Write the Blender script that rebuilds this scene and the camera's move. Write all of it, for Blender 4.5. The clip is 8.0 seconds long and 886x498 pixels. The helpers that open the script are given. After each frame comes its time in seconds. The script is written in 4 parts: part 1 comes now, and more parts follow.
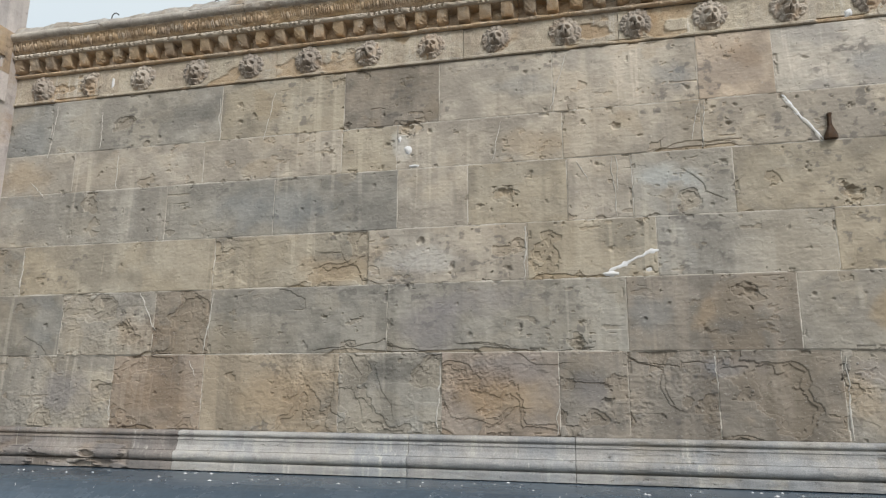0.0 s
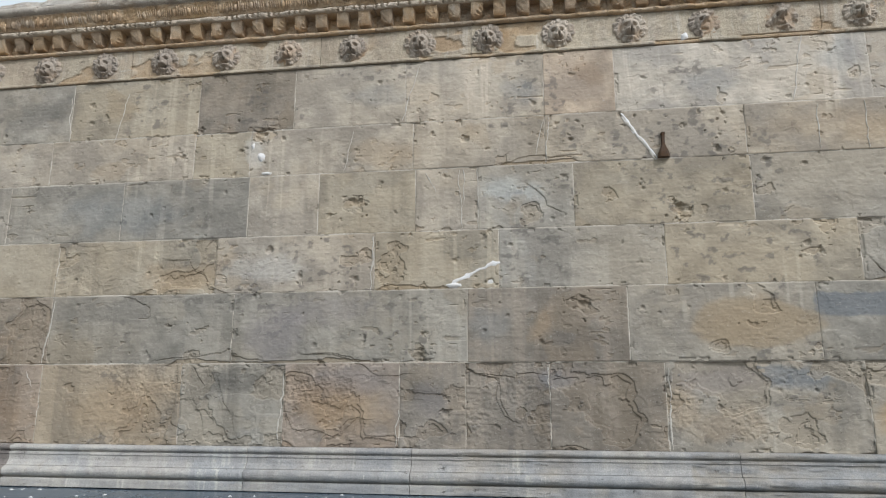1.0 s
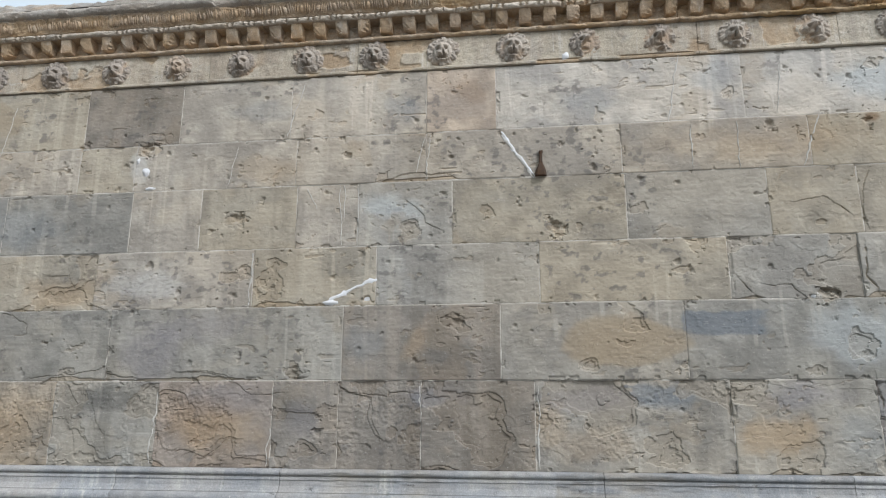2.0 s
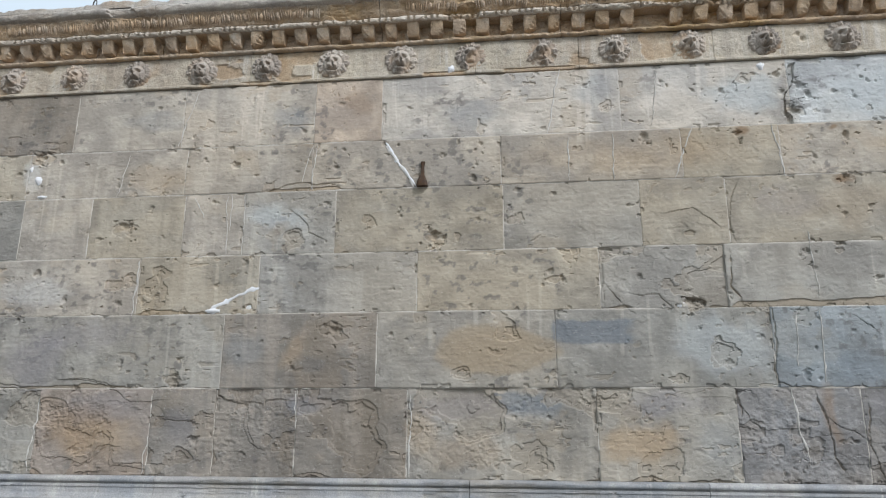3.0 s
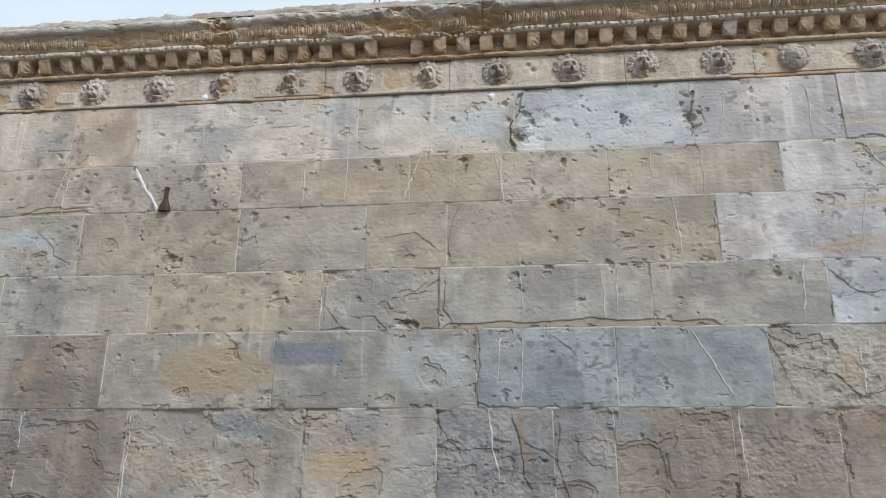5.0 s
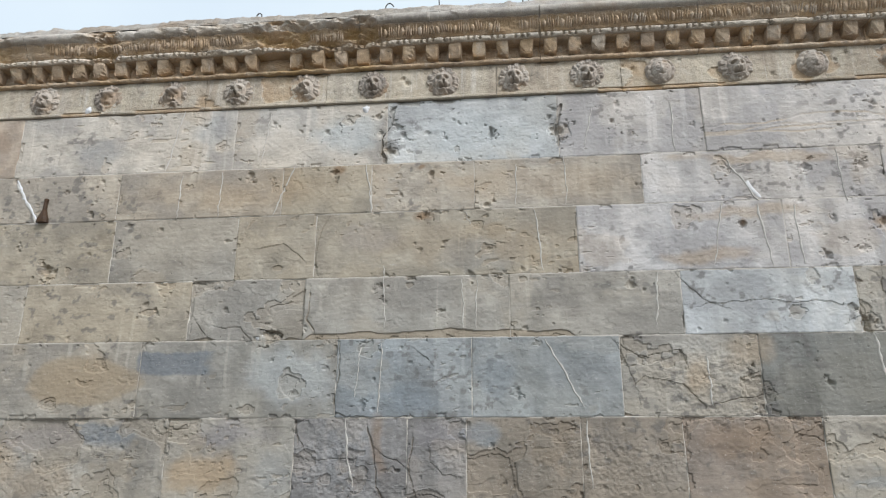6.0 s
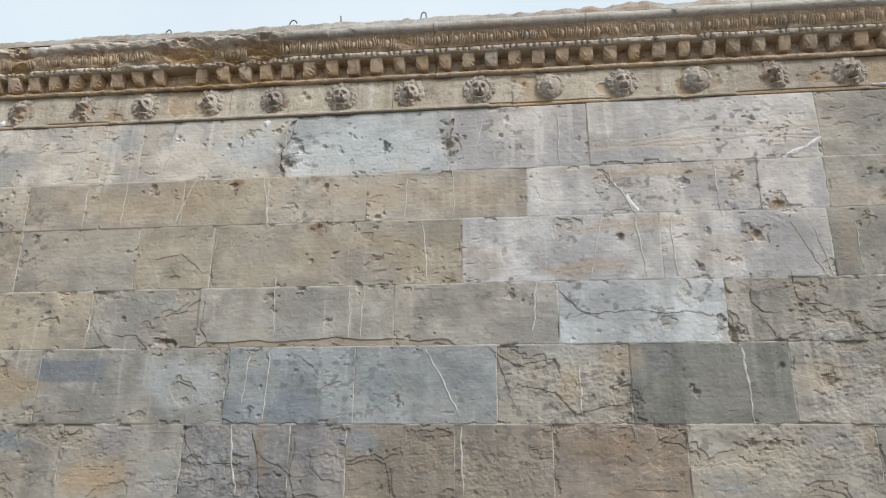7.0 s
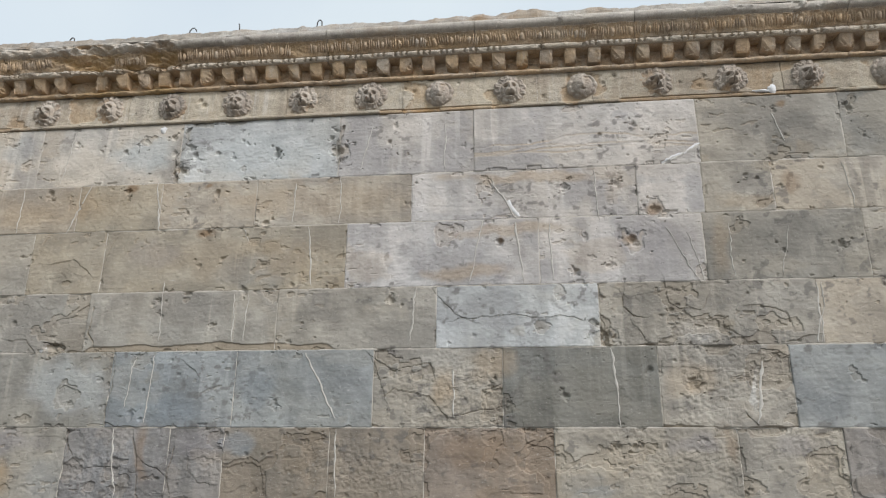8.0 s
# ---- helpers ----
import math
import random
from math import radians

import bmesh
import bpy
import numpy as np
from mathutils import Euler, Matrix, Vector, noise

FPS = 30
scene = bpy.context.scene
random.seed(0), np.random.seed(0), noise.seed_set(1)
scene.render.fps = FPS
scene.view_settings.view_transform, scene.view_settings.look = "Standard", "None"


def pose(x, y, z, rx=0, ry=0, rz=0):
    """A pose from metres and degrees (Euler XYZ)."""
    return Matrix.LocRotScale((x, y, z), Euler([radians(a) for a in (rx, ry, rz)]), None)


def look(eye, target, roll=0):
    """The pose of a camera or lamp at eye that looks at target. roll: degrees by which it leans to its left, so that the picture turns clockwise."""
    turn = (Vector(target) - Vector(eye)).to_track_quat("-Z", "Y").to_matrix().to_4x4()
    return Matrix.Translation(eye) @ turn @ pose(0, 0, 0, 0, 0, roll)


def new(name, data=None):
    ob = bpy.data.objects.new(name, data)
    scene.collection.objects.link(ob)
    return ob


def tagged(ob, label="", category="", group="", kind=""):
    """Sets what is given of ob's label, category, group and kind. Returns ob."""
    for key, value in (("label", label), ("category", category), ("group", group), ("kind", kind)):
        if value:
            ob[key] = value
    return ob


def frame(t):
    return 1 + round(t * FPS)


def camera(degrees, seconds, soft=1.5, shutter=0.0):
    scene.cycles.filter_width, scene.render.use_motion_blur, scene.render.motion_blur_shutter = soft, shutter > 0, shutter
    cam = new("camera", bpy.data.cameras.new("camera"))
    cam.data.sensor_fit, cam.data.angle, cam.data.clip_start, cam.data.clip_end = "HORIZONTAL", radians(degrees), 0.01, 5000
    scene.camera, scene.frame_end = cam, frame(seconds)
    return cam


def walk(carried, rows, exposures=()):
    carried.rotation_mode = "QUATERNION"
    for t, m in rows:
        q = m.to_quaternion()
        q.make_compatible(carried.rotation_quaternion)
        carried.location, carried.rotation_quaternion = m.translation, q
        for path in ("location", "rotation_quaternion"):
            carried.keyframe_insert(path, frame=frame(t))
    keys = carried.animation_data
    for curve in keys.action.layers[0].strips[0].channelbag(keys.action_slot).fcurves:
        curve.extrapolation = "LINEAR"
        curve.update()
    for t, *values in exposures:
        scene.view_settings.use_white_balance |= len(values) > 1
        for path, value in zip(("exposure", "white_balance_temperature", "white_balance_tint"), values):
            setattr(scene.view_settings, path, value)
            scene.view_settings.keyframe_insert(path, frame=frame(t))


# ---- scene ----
cam = camera(66.5, 8.0, soft=1.22)
PATH = [
    (0, (-1.552, -4.697, 1.575), (-1.991, -2.791, 1.99), 0.3),
    (0.5, (-1.215, -4.661, 1.562), (-1.566, -2.739, 1.988), 0.3),
    (1, (-0.867, -4.572, 1.629), (-1.147, -2.638, 2.054), 0.1),
    (1.5, (-0.48, -4.499, 1.658), (-0.738, -2.567, 2.107), 0.1),
    (3, (0.638, -4.425, 1.64), (0.424, -2.499, 2.135), 0.2),
    (3.5, (1.119, -4.437, 1.632), (0.902, -2.52, 2.157), 0.2),
    (4, (1.583, -4.409, 1.614), (1.367, -2.496, 2.156), 0.4),
    (4.5, (2.003, -4.378, 1.614), (1.802, -2.467, 2.167), 0.3),
    (6, (3.348, -4.327, 1.633), (3.157, -2.422, 2.213), 0.1),
    (6.5, (3.753, -4.359, 1.64), (3.553, -2.459, 2.232), 0.2),
    (7, (4.151, -4.394, 1.662), (3.947, -2.492, 2.246), 0.3),
    (7.5, (4.551, -4.36, 1.617), (4.343, -2.462, 2.213), 0.3),
    (8, (4.964, -4.365, 1.665), (4.755, -2.466, 2.257), 0.3),
]
walk(cam, [(t, look(eye, target, roll)) for t, eye, target, roll in PATH],
     exposures=[(0.0, 0.77, 6330, 11), (1.5, 0.80, 5960, 11), (3.5, 0.83, 5810, 11), (4.5, 0.84, 5830, 11), (6.5, 0.90, 6020, 11), (8.0, 0.75, 6150, 12)])


# ---------------------------------------------------------------- light
world = bpy.data.worlds.new("overcast_sky")
scene.world = world
world.use_nodes = True
wn = world.node_tree
sky = wn.nodes.new("ShaderNodeTexSky")
sky.sky_type = "NISHITA"
sky.sun_disc = False
SUN_ELEVATION, SUN_AZIMUTH = radians(43), radians(134)
sky.sun_elevation, sky.sun_rotation = SUN_ELEVATION, SUN_AZIMUTH
sky.air_density, sky.dust_density, sky.ozone_density = 1.0, 7.0, 2.0
wn.nodes["Background"].inputs["Strength"].default_value = 0.15
cloud_noise = wn.nodes.new("ShaderNodeTexNoise")
cloud_noise.inputs["Scale"].default_value, cloud_noise.inputs["Detail"].default_value = 2.2, 5.0
cloud = wn.nodes.new("ShaderNodeMapRange")
for key, value in (("From Min", 0.3), ("From Max", 0.7), ("To Min", 0.78), ("To Max", 0.97)):
    cloud.inputs[key].default_value = value
wn.links.new(cloud_noise.outputs["Fac"], cloud.inputs["Value"])
veil = wn.nodes.new("ShaderNodeMix")
veil.data_type = "RGBA"
veil.inputs[7].default_value = (3.07, 3.34, 3.32, 1)
wn.links.new(cloud.outputs["Result"], veil.inputs[0])
wn.links.new(sky.outputs["Color"], veil.inputs[6])
wn.links.new(veil.outputs[2], wn.nodes["Background"].inputs["Color"])

sun = new("sun", bpy.data.lights.new("sun", "SUN"))
sun.data.energy, sun.data.angle, sun.data.color = 1.5, radians(13), (1.0, 0.98, 0.96)
toward = Vector((math.sin(SUN_AZIMUTH) * math.cos(SUN_ELEVATION), math.cos(SUN_AZIMUTH) * math.cos(SUN_ELEVATION), math.sin(SUN_ELEVATION)))
sun.matrix_world = look(toward * 60, (0, 0, 0))


# ---------------------------------------------------------------- noise
RNG = np.random.RandomState(7)
LATTICE = RNG.rand(256, 256)


def value_noise(x, z):
    xi, zi = np.floor(x).astype(int), np.floor(z).astype(int)
    u, v = x - xi, z - zi
    u, v = u * u * u * (u * (6 * u - 15) + 10), v * v * v * (v * (6 * v - 15) + 10)
    a, b = LATTICE[xi % 256, zi % 256], LATTICE[(xi + 1) % 256, zi % 256]
    c, d = LATTICE[xi % 256, (zi + 1) % 256], LATTICE[(xi + 1) % 256, (zi + 1) % 256]
    return (a * (1 - u) + b * u) * (1 - v) + (c * (1 - u) + d * u) * v


def fbm(x, z, octaves=4, seed=0.0):
    """Fractal noise about 0, within about -0.5 and 0.5."""
    total, amp, norm = 0.0, 1.0, 0.0
    for k in range(octaves):
        total = total + amp * (value_noise(x * 2 ** k + seed * 17.3 + 31 * k, z * 2 ** k + seed * 9.1 + 57 * k) - 0.5)
        norm += amp
        amp *= 0.5
    return total / norm * 1.6


def smooth(a, b, x):
    t = np.clip((x - a) / (b - a), 0, 1)
    return t * t * (3 - 2 * t)


# ---------------------------------------------------------------- materials
def node(nt, kind, **values):
    n = nt.nodes.new(kind)
    for key, value in values.items():
        n.inputs[key].default_value = value
    return n


def ramp(nt, fac, lo, hi, a=0.0, b=1.0):
    n = nt.nodes.new("ShaderNodeMapRange")
    n.interpolation_type = "SMOOTHSTEP"
    nt.links.new(fac, n.inputs["Value"])
    n.inputs["From Min"].default_value, n.inputs["From Max"].default_value = lo, hi
    n.inputs["To Min"].default_value, n.inputs["To Max"].default_value = a, b
    return n.outputs["Result"]


def blend(nt, fac, a, b, mode="MIX"):
    n = nt.nodes.new("ShaderNodeMix")
    n.data_type, n.blend_type = "RGBA", mode
    for socket, value in ((n.inputs[0], fac), (n.inputs[6], a), (n.inputs[7], b)):
        if isinstance(value, (int, float)):
            socket.default_value = value
        elif isinstance(value, tuple):
            socket.default_value = (*value, 1)
        else:
            nt.links.new(value, socket)
    return n.outputs[2]


def times(nt, a, b):
    n = nt.nodes.new("ShaderNodeMath")
    n.operation = "MULTIPLY"
    nt.links.new(a, n.inputs[0])
    if isinstance(b, (int, float)):
        n.inputs[1].default_value = b
    else:
        nt.links.new(b, n.inputs[1])
    return n.outputs[0]


def noise_at(nt, vec, scale, stretch=(1, 1, 1), detail=5.0, roughness=0.6):
    m = nt.nodes.new("ShaderNodeMapping")
    m.inputs["Scale"].default_value = stretch
    nt.links.new(vec, m.inputs["Vector"])
    n = node(nt, "ShaderNodeTexNoise", Scale=scale, Detail=detail, Roughness=roughness)
    nt.links.new(m.outputs["Vector"], n.inputs["Vector"])
    return n.outputs["Fac"]


def stone(name, base, alt, lime=0.5, soot=0.35, bump=0.35, ochre=(0.36, 0.23, 0.11), roughness=0.9, tint=0.10):
    """Weathered sandstone: two tones, bedding, run-off streaks, soot and grain; fresh breaks show ochre."""
    mat = bpy.data.materials.new(name)
    mat.use_nodes = True
    nt = mat.node_tree
    bsdf = nt.nodes["Principled BSDF"]
    geo, info = nt.nodes.new("ShaderNodeNewGeometry"), nt.nodes.new("ShaderNodeObjectInfo")
    shift = nt.nodes.new("ShaderNodeVectorMath")
    shift.operation = "MULTIPLY_ADD"
    nt.links.new(info.outputs["Random"], shift.inputs[0])
    shift.inputs[1].default_value = (37, 11, 23)
    nt.links.new(geo.outputs["Position"], shift.inputs[2])
    vec = shift.outputs[0]
    colour = blend(nt, ramp(nt, noise_at(nt, vec, 1.9, (1.2, 1.2, 0.9), 7), 0.40, 0.60), base, alt)
    crustal = noise_at(nt, vec, 1.5, (1, 1, 1.15), 11, 0.66)
    colour = blend(nt, ramp(nt, crustal, 0.50, 0.545, 0.0, 0.42), colour, blend(nt, 1.0, colour, (0.76, 0.75, 0.755), "MULTIPLY"))
    colour = blend(nt, ramp(nt, crustal, 0.405, 0.44, 0.32, 0.0), colour, (0.46, 0.425, 0.36))
    bed = noise_at(nt, vec, 3.0, (1.0, 1.0, 4.5), 9, 0.75)
    colour = blend(nt, ramp(nt, bed, 0.42, 0.70, 0.0, 0.3), colour, blend(nt, 1.0, colour, (0.72, 0.70, 0.68), "MULTIPLY"))
    blotch = noise_at(nt, vec, 6.0, detail=9, roughness=0.72)
    colour = blend(nt, ramp(nt, blotch, 0.52, 0.72, 0.0, soot), colour, (0.10, 0.095, 0.09))
    band = noise_at(nt, vec, 1.0, (9, 9, 0.7), 5, 0.6)
    colour = blend(nt, ramp(nt, band, 0.48, 0.68, 0.0, 0.5), colour, blend(nt, 1.0, colour, (0.66, 0.66, 0.67), "MULTIPLY"))
    colour = blend(nt, ramp(nt, band, 0.30, 0.46, 0.3, 0.0), colour, (0.50, 0.47, 0.41))
    rust = noise_at(nt, vec, 1.7, (1, 1, 1.3), 6)
    colour = blend(nt, ramp(nt, rust, 0.56, 0.74, 0.0, 0.55), colour, ochre)
    run = noise_at(nt, vec, 1.0, (26, 26, 0.8), 4)
    fade = noise_at(nt, vec, 1.6, detail=3)
    wash = times(nt, ramp(nt, run, 0.54, 0.72), ramp(nt, fade, 0.4, 0.65, 0.0, lime))
    colour = blend(nt, wash, colour, (0.56, 0.53, 0.47))
    speck = noise_at(nt, vec, 38.0, detail=4, roughness=0.7)
    colour = blend(nt, ramp(nt, speck, 0.62, 0.74, 0.0, 0.4), colour, (0.52, 0.49, 0.43))
    colour = blend(nt, ramp(nt, speck, 0.26, 0.38, 0.5, 0.0), colour, (0.13, 0.11, 0.09))
    nick = noise_at(nt, vec, 10.0, (1, 1, 2.6), 9, 0.8)
    nicks = ramp(nt, nick, 0.615, 0.655)
    # darkness inside the nicks is put into the colour, besides their bump
    colour = blend(nt, times(nt, nicks, 0.6), colour, (0.10, 0.085, 0.07))
    scrape = noise_at(nt, vec, 7.0, (0.8, 0.8, 4.5), 9, 0.82)
    colour = blend(nt, ramp(nt, scrape, 0.60, 0.66, 0.0, 0.45), colour, (0.50, 0.475, 0.42))
    line = noise_at(nt, vec, 1.0, (46, 46, 0.9), 5, 0.62)
    colour = blend(nt, times(nt, ramp(nt, line, 0.63, 0.68), ramp(nt, fade, 0.42, 0.6, 0.0, lime)), colour, (0.60, 0.57, 0.51))
    attr = nt.nodes.new("ShaderNodeAttribute")
    attr.attribute_name = "spall"
    colour = blend(nt, times(nt, attr.outputs["Fac"], ramp(nt, blotch, 0.3, 0.6, 0.35, 1.0)), colour, ochre)
    colour = blend(nt, ramp(nt, attr.outputs["Fac"], -1.0, 0.0, 1.0, 0.0), colour, (0.15, 0.17, 0.185))
    grain = noise_at(nt, vec, 130.0, detail=3)
    value = nt.nodes.new("ShaderNodeMapRange")
    nt.links.new(info.outputs["Random"], value.inputs["Value"])
    value.inputs["To Min"].default_value, value.inputs["To Max"].default_value = 1 - tint, 1 + tint
    hsv = nt.nodes.new("ShaderNodeHueSaturation")
    nt.links.new(times(nt, value.outputs["Result"], ramp(nt, grain, 0.25, 0.75, 0.84, 1.16)), hsv.inputs["Value"])
    nt.links.new(colour, hsv.inputs["Color"])
    nt.links.new(hsv.outputs["Color"], bsdf.inputs["Base Color"])
    bsdf.inputs["Roughness"].default_value = roughness
    bsdf.inputs["Specular IOR Level"].default_value = 0.25
    b1 = node(nt, "ShaderNodeBump", Strength=bump, Distance=0.012)
    nt.links.new(blotch, b1.inputs["Height"])
    b2 = node(nt, "ShaderNodeBump", Strength=bump, Distance=0.008)
    nt.links.new(speck, b2.inputs["Height"])
    nt.links.new(b1.outputs["Normal"], b2.inputs["Normal"])
    b3 = node(nt, "ShaderNodeBump", Strength=bump * 0.35, Distance=0.008)
    nt.links.new(bed, b3.inputs["Height"])
    nt.links.new(b2.outputs["Normal"], b3.inputs["Normal"])
    b4 = node(nt, "ShaderNodeBump", Strength=0.8, Distance=0.006)
    b4.invert = True
    nt.links.new(nicks, b4.inputs["Height"])
    nt.links.new(b3.outputs["Normal"], b4.inputs["Normal"])
    normal = b4.outputs["Normal"]
    nt.links.new(normal, bsdf.inputs["Normal"])
    return mat


def plain(name, colour, other, scale=8.0, roughness=0.6, metal=0.0, bump=0.2):
    mat = bpy.data.materials.new(name)
    mat.use_nodes = True
    nt = mat.node_tree
    bsdf = nt.nodes["Principled BSDF"]
    geo = nt.nodes.new("ShaderNodeNewGeometry")
    n = noise_at(nt, geo.outputs["Position"], scale, detail=7)
    fine = noise_at(nt, geo.outputs["Position"], scale * 14, detail=4)
    col = blend(nt, ramp(nt, n, 0.35, 0.65), colour, other)
    col = blend(nt, ramp(nt, fine, 0.35, 0.7, 0.0, 0.35), col, tuple(c * 0.6 for c in colour))
    nt.links.new(col, bsdf.inputs["Base Color"])
    nt.links.new(ramp(nt, n, 0.3, 0.7, roughness * 0.8, min(1.0, roughness * 1.2)), bsdf.inputs["Roughness"])
    bsdf.inputs["Metallic"].default_value = metal
    b = node(nt, "ShaderNodeBump", Strength=bump, Distance=0.006)
    nt.links.new(fine, b.inputs["Height"])
    nt.links.new(b.outputs["Normal"], bsdf.inputs["Normal"])
    return mat


def ashlar(name, bump):
    """Dressed sandstone: the block's own colour and stains come with it; grain, bedding and tool marks are added."""
    mat = bpy.data.materials.new(name)
    mat.use_nodes = True
    nt = mat.node_tree
    bsdf = nt.nodes["Principled BSDF"]
    geo = nt.nodes.new("ShaderNodeNewGeometry")
    vec = geo.outputs["Position"]
    attr = nt.nodes.new("ShaderNodeAttribute")
    attr.attribute_name = "tone"
    colour = attr.outputs["Color"]
    bed = noise_at(nt, vec, 4.0, (1.0, 1.0, 7.0), 9, 0.75)
    colour = blend(nt, ramp(nt, bed, 0.45, 0.70, 0.0, 0.22), colour, blend(nt, 1.0, colour, (0.70, 0.69, 0.68), "MULTIPLY"))
    speck = noise_at(nt, vec, 46.0, (1, 1, 1.6), 5, 0.7)
    colour = blend(nt, ramp(nt, speck, 0.585, 0.70, 0.0, 0.42), colour, (0.52, 0.49, 0.44))
    colour = blend(nt, ramp(nt, speck, 0.27, 0.41, 0.46, 0.0), colour, (0.13, 0.115, 0.10))
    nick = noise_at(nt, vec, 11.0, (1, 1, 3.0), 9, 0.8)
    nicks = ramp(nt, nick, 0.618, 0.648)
    # the sunken nicks are darkened in the colour too, not only by the bump
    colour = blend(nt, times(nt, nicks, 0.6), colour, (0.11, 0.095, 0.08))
    scrape = noise_at(nt, vec, 7.0, (0.8, 0.8, 4.5), 9, 0.82)
    colour = blend(nt, ramp(nt, scrape, 0.605, 0.64, 0.0, 0.42), colour, (0.48, 0.455, 0.41))
    nt.links.new(colour, bsdf.inputs["Base Color"])
    bsdf.inputs["Roughness"].default_value = 0.88
    bsdf.inputs["Specular IOR Level"].default_value = 0.25
    lumps = noise_at(nt, vec, 7.0, detail=8, roughness=0.66)
    normal = None
    for height, strength, far in ((lumps, bump, 0.008), (speck, 1.1 * bump, 0.006), (bed, 0.6 * bump, 0.007), (nicks, -0.7, 0.005)):
        b = node(nt, "ShaderNodeBump", Strength=abs(strength), Distance=far)
        b.invert = strength < 0
        nt.links.new(height, b.inputs["Height"])
        if normal:
            nt.links.new(normal, b.inputs["Normal"])
        normal = b.outputs["Normal"]
    nt.links.new(normal, bsdf.inputs["Normal"])
    return mat


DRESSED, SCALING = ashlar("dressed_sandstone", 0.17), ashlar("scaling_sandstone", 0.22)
FRIEZE = stone("frieze_stone", (0.46, 0.40, 0.305), (0.41, 0.345, 0.262), bump=0.9, soot=0.55)
CORNICE = stone("cornice_stone", (0.51, 0.37, 0.23), (0.46, 0.355, 0.25), lime=0.4, bump=1.0, soot=0.5, tint=0.12, ochre=(0.38, 0.26, 0.125))
BASE = stone("base_stone", (0.375, 0.36, 0.335), (0.29, 0.295, 0.295), lime=0.6, bump=0.5, tint=0.14, ochre=(0.28, 0.24, 0.175))
CROWN_STONE = stone("crown_stone", (0.50, 0.455, 0.395), (0.42, 0.38, 0.325), lime=0.5, bump=0.7, soot=0.45, ochre=(0.36, 0.25, 0.14))
BEAD_STONE = stone("bead_stone", (0.58, 0.51, 0.42), (0.50, 0.43, 0.335), lime=0.6, bump=0.7, soot=0.3, ochre=(0.36, 0.25, 0.14))
BASE_WORN = stone("worn_base_stone", (0.30, 0.265, 0.235), (0.235, 0.215, 0.20), lime=0.7, bump=0.8, soot=0.5, ochre=(0.30, 0.225, 0.15))
BOSS_STONE = stone("boss_stone", (0.43, 0.375, 0.31), (0.37, 0.32, 0.265), lime=0.3, bump=0.8, soot=0.6, tint=0.14, ochre=(0.36, 0.25, 0.15))
CAP = stone("cap_mortar", (0.43, 0.405, 0.365), (0.32, 0.285, 0.235), bump=0.9)
SIDE = stone("side_wall_stone", (0.64, 0.58, 0.54), (0.56, 0.51, 0.47))
MORTAR = plain("pale_mortar", (0.58, 0.535, 0.465), (0.39, 0.35, 0.29), 5, 0.95, bump=0.4)
LIME = plain("lime_wash", (0.54, 0.51, 0.455), (0.43, 0.40, 0.35), 14, 0.95)
PLASTER = plain("white_plaster", (0.72, 0.72, 0.72), (0.62, 0.60, 0.57), 20, 0.9)
IRON = plain("rusted_iron", (0.055, 0.032, 0.018), (0.09, 0.05, 0.025), 40, 0.8, 0.3)
WIRE = plain("dark_wire", (0.05, 0.045, 0.04), (0.08, 0.06, 0.04), 30, 0.6, 0.6)
SLATE = plain("dark_slate", (0.052, 0.078, 0.105), (0.078, 0.105, 0.134), 2.5, 0.27, bump=0.04)
GROUND = plain("paving", (0.11, 0.095, 0.08), (0.16, 0.14, 0.12), 0.9, 0.9)


# ---------------------------------------------------------------- mesh helpers
def mesh_object(name, verts, faces, material, parent=None, label="", flat=False, **attributes):
    me = bpy.data.meshes.new(name)
    me.from_pydata([tuple(v) for v in verts], [], [tuple(f) for f in faces])
    for key, values in attributes.items():
        a = me.attributes.new(key, "FLOAT", "POINT")
        a.data.foreach_set("value", np.asarray(values, dtype=np.float32))
    me.materials.append(material)
    if not flat:
        me.polygons.foreach_set("use_smooth", [True] * len(me.polygons))
    me.update()
    ob = new(name, me)
    ob.parent = parent
    if label:
        tagged(ob, label)
    return ob


def part(name, bm, material, parent=None, label="", flat=True):
    me = bpy.data.meshes.new(name)
    bm.to_mesh(me)
    bm.free()
    me.materials.append(material)
    if not flat:
        me.polygons.foreach_set("use_smooth", [True] * len(me.polygons))
    ob = new(name, me)
    ob.parent = parent
    if label:
        tagged(ob, label)
    return ob


def shared(name, mesh, parent, m):
    ob = new(name, mesh)
    ob.parent = parent
    ob.matrix_basis = m
    return ob


def grid_faces(nu, nv, base=0):
    i = np.arange(nu - 1)[:, None] * nv + np.arange(nv - 1)[None, :] + base
    return np.stack([i, i + nv, i + nv + 1, i + 1], -1).reshape(-1, 4)


def box(bm, x0, x1, y0, y1, z0, z1):
    vs = [bm.verts.new((x, y, z)) for x in (x0, x1) for y in (y0, y1) for z in (z0, z1)]
    for f in ((0, 1, 3, 2), (4, 6, 7, 5), (0, 4, 5, 1), (2, 3, 7, 6), (0, 2, 6, 4), (1, 5, 7, 3)):
        bm.faces.new([vs[i] for i in f])


# ---------------------------------------------------------------- plan
WEST, EAST = -6.68, 9.2                       # ends of the wall; its face is y = 0
ALBEDO = (1.112, 1.115, 1.135)                # brings the colours below to the stone's own
LEVELS = [1.285, 1.85, 2.35, 2.765, 3.228, 3.59, 4.075]
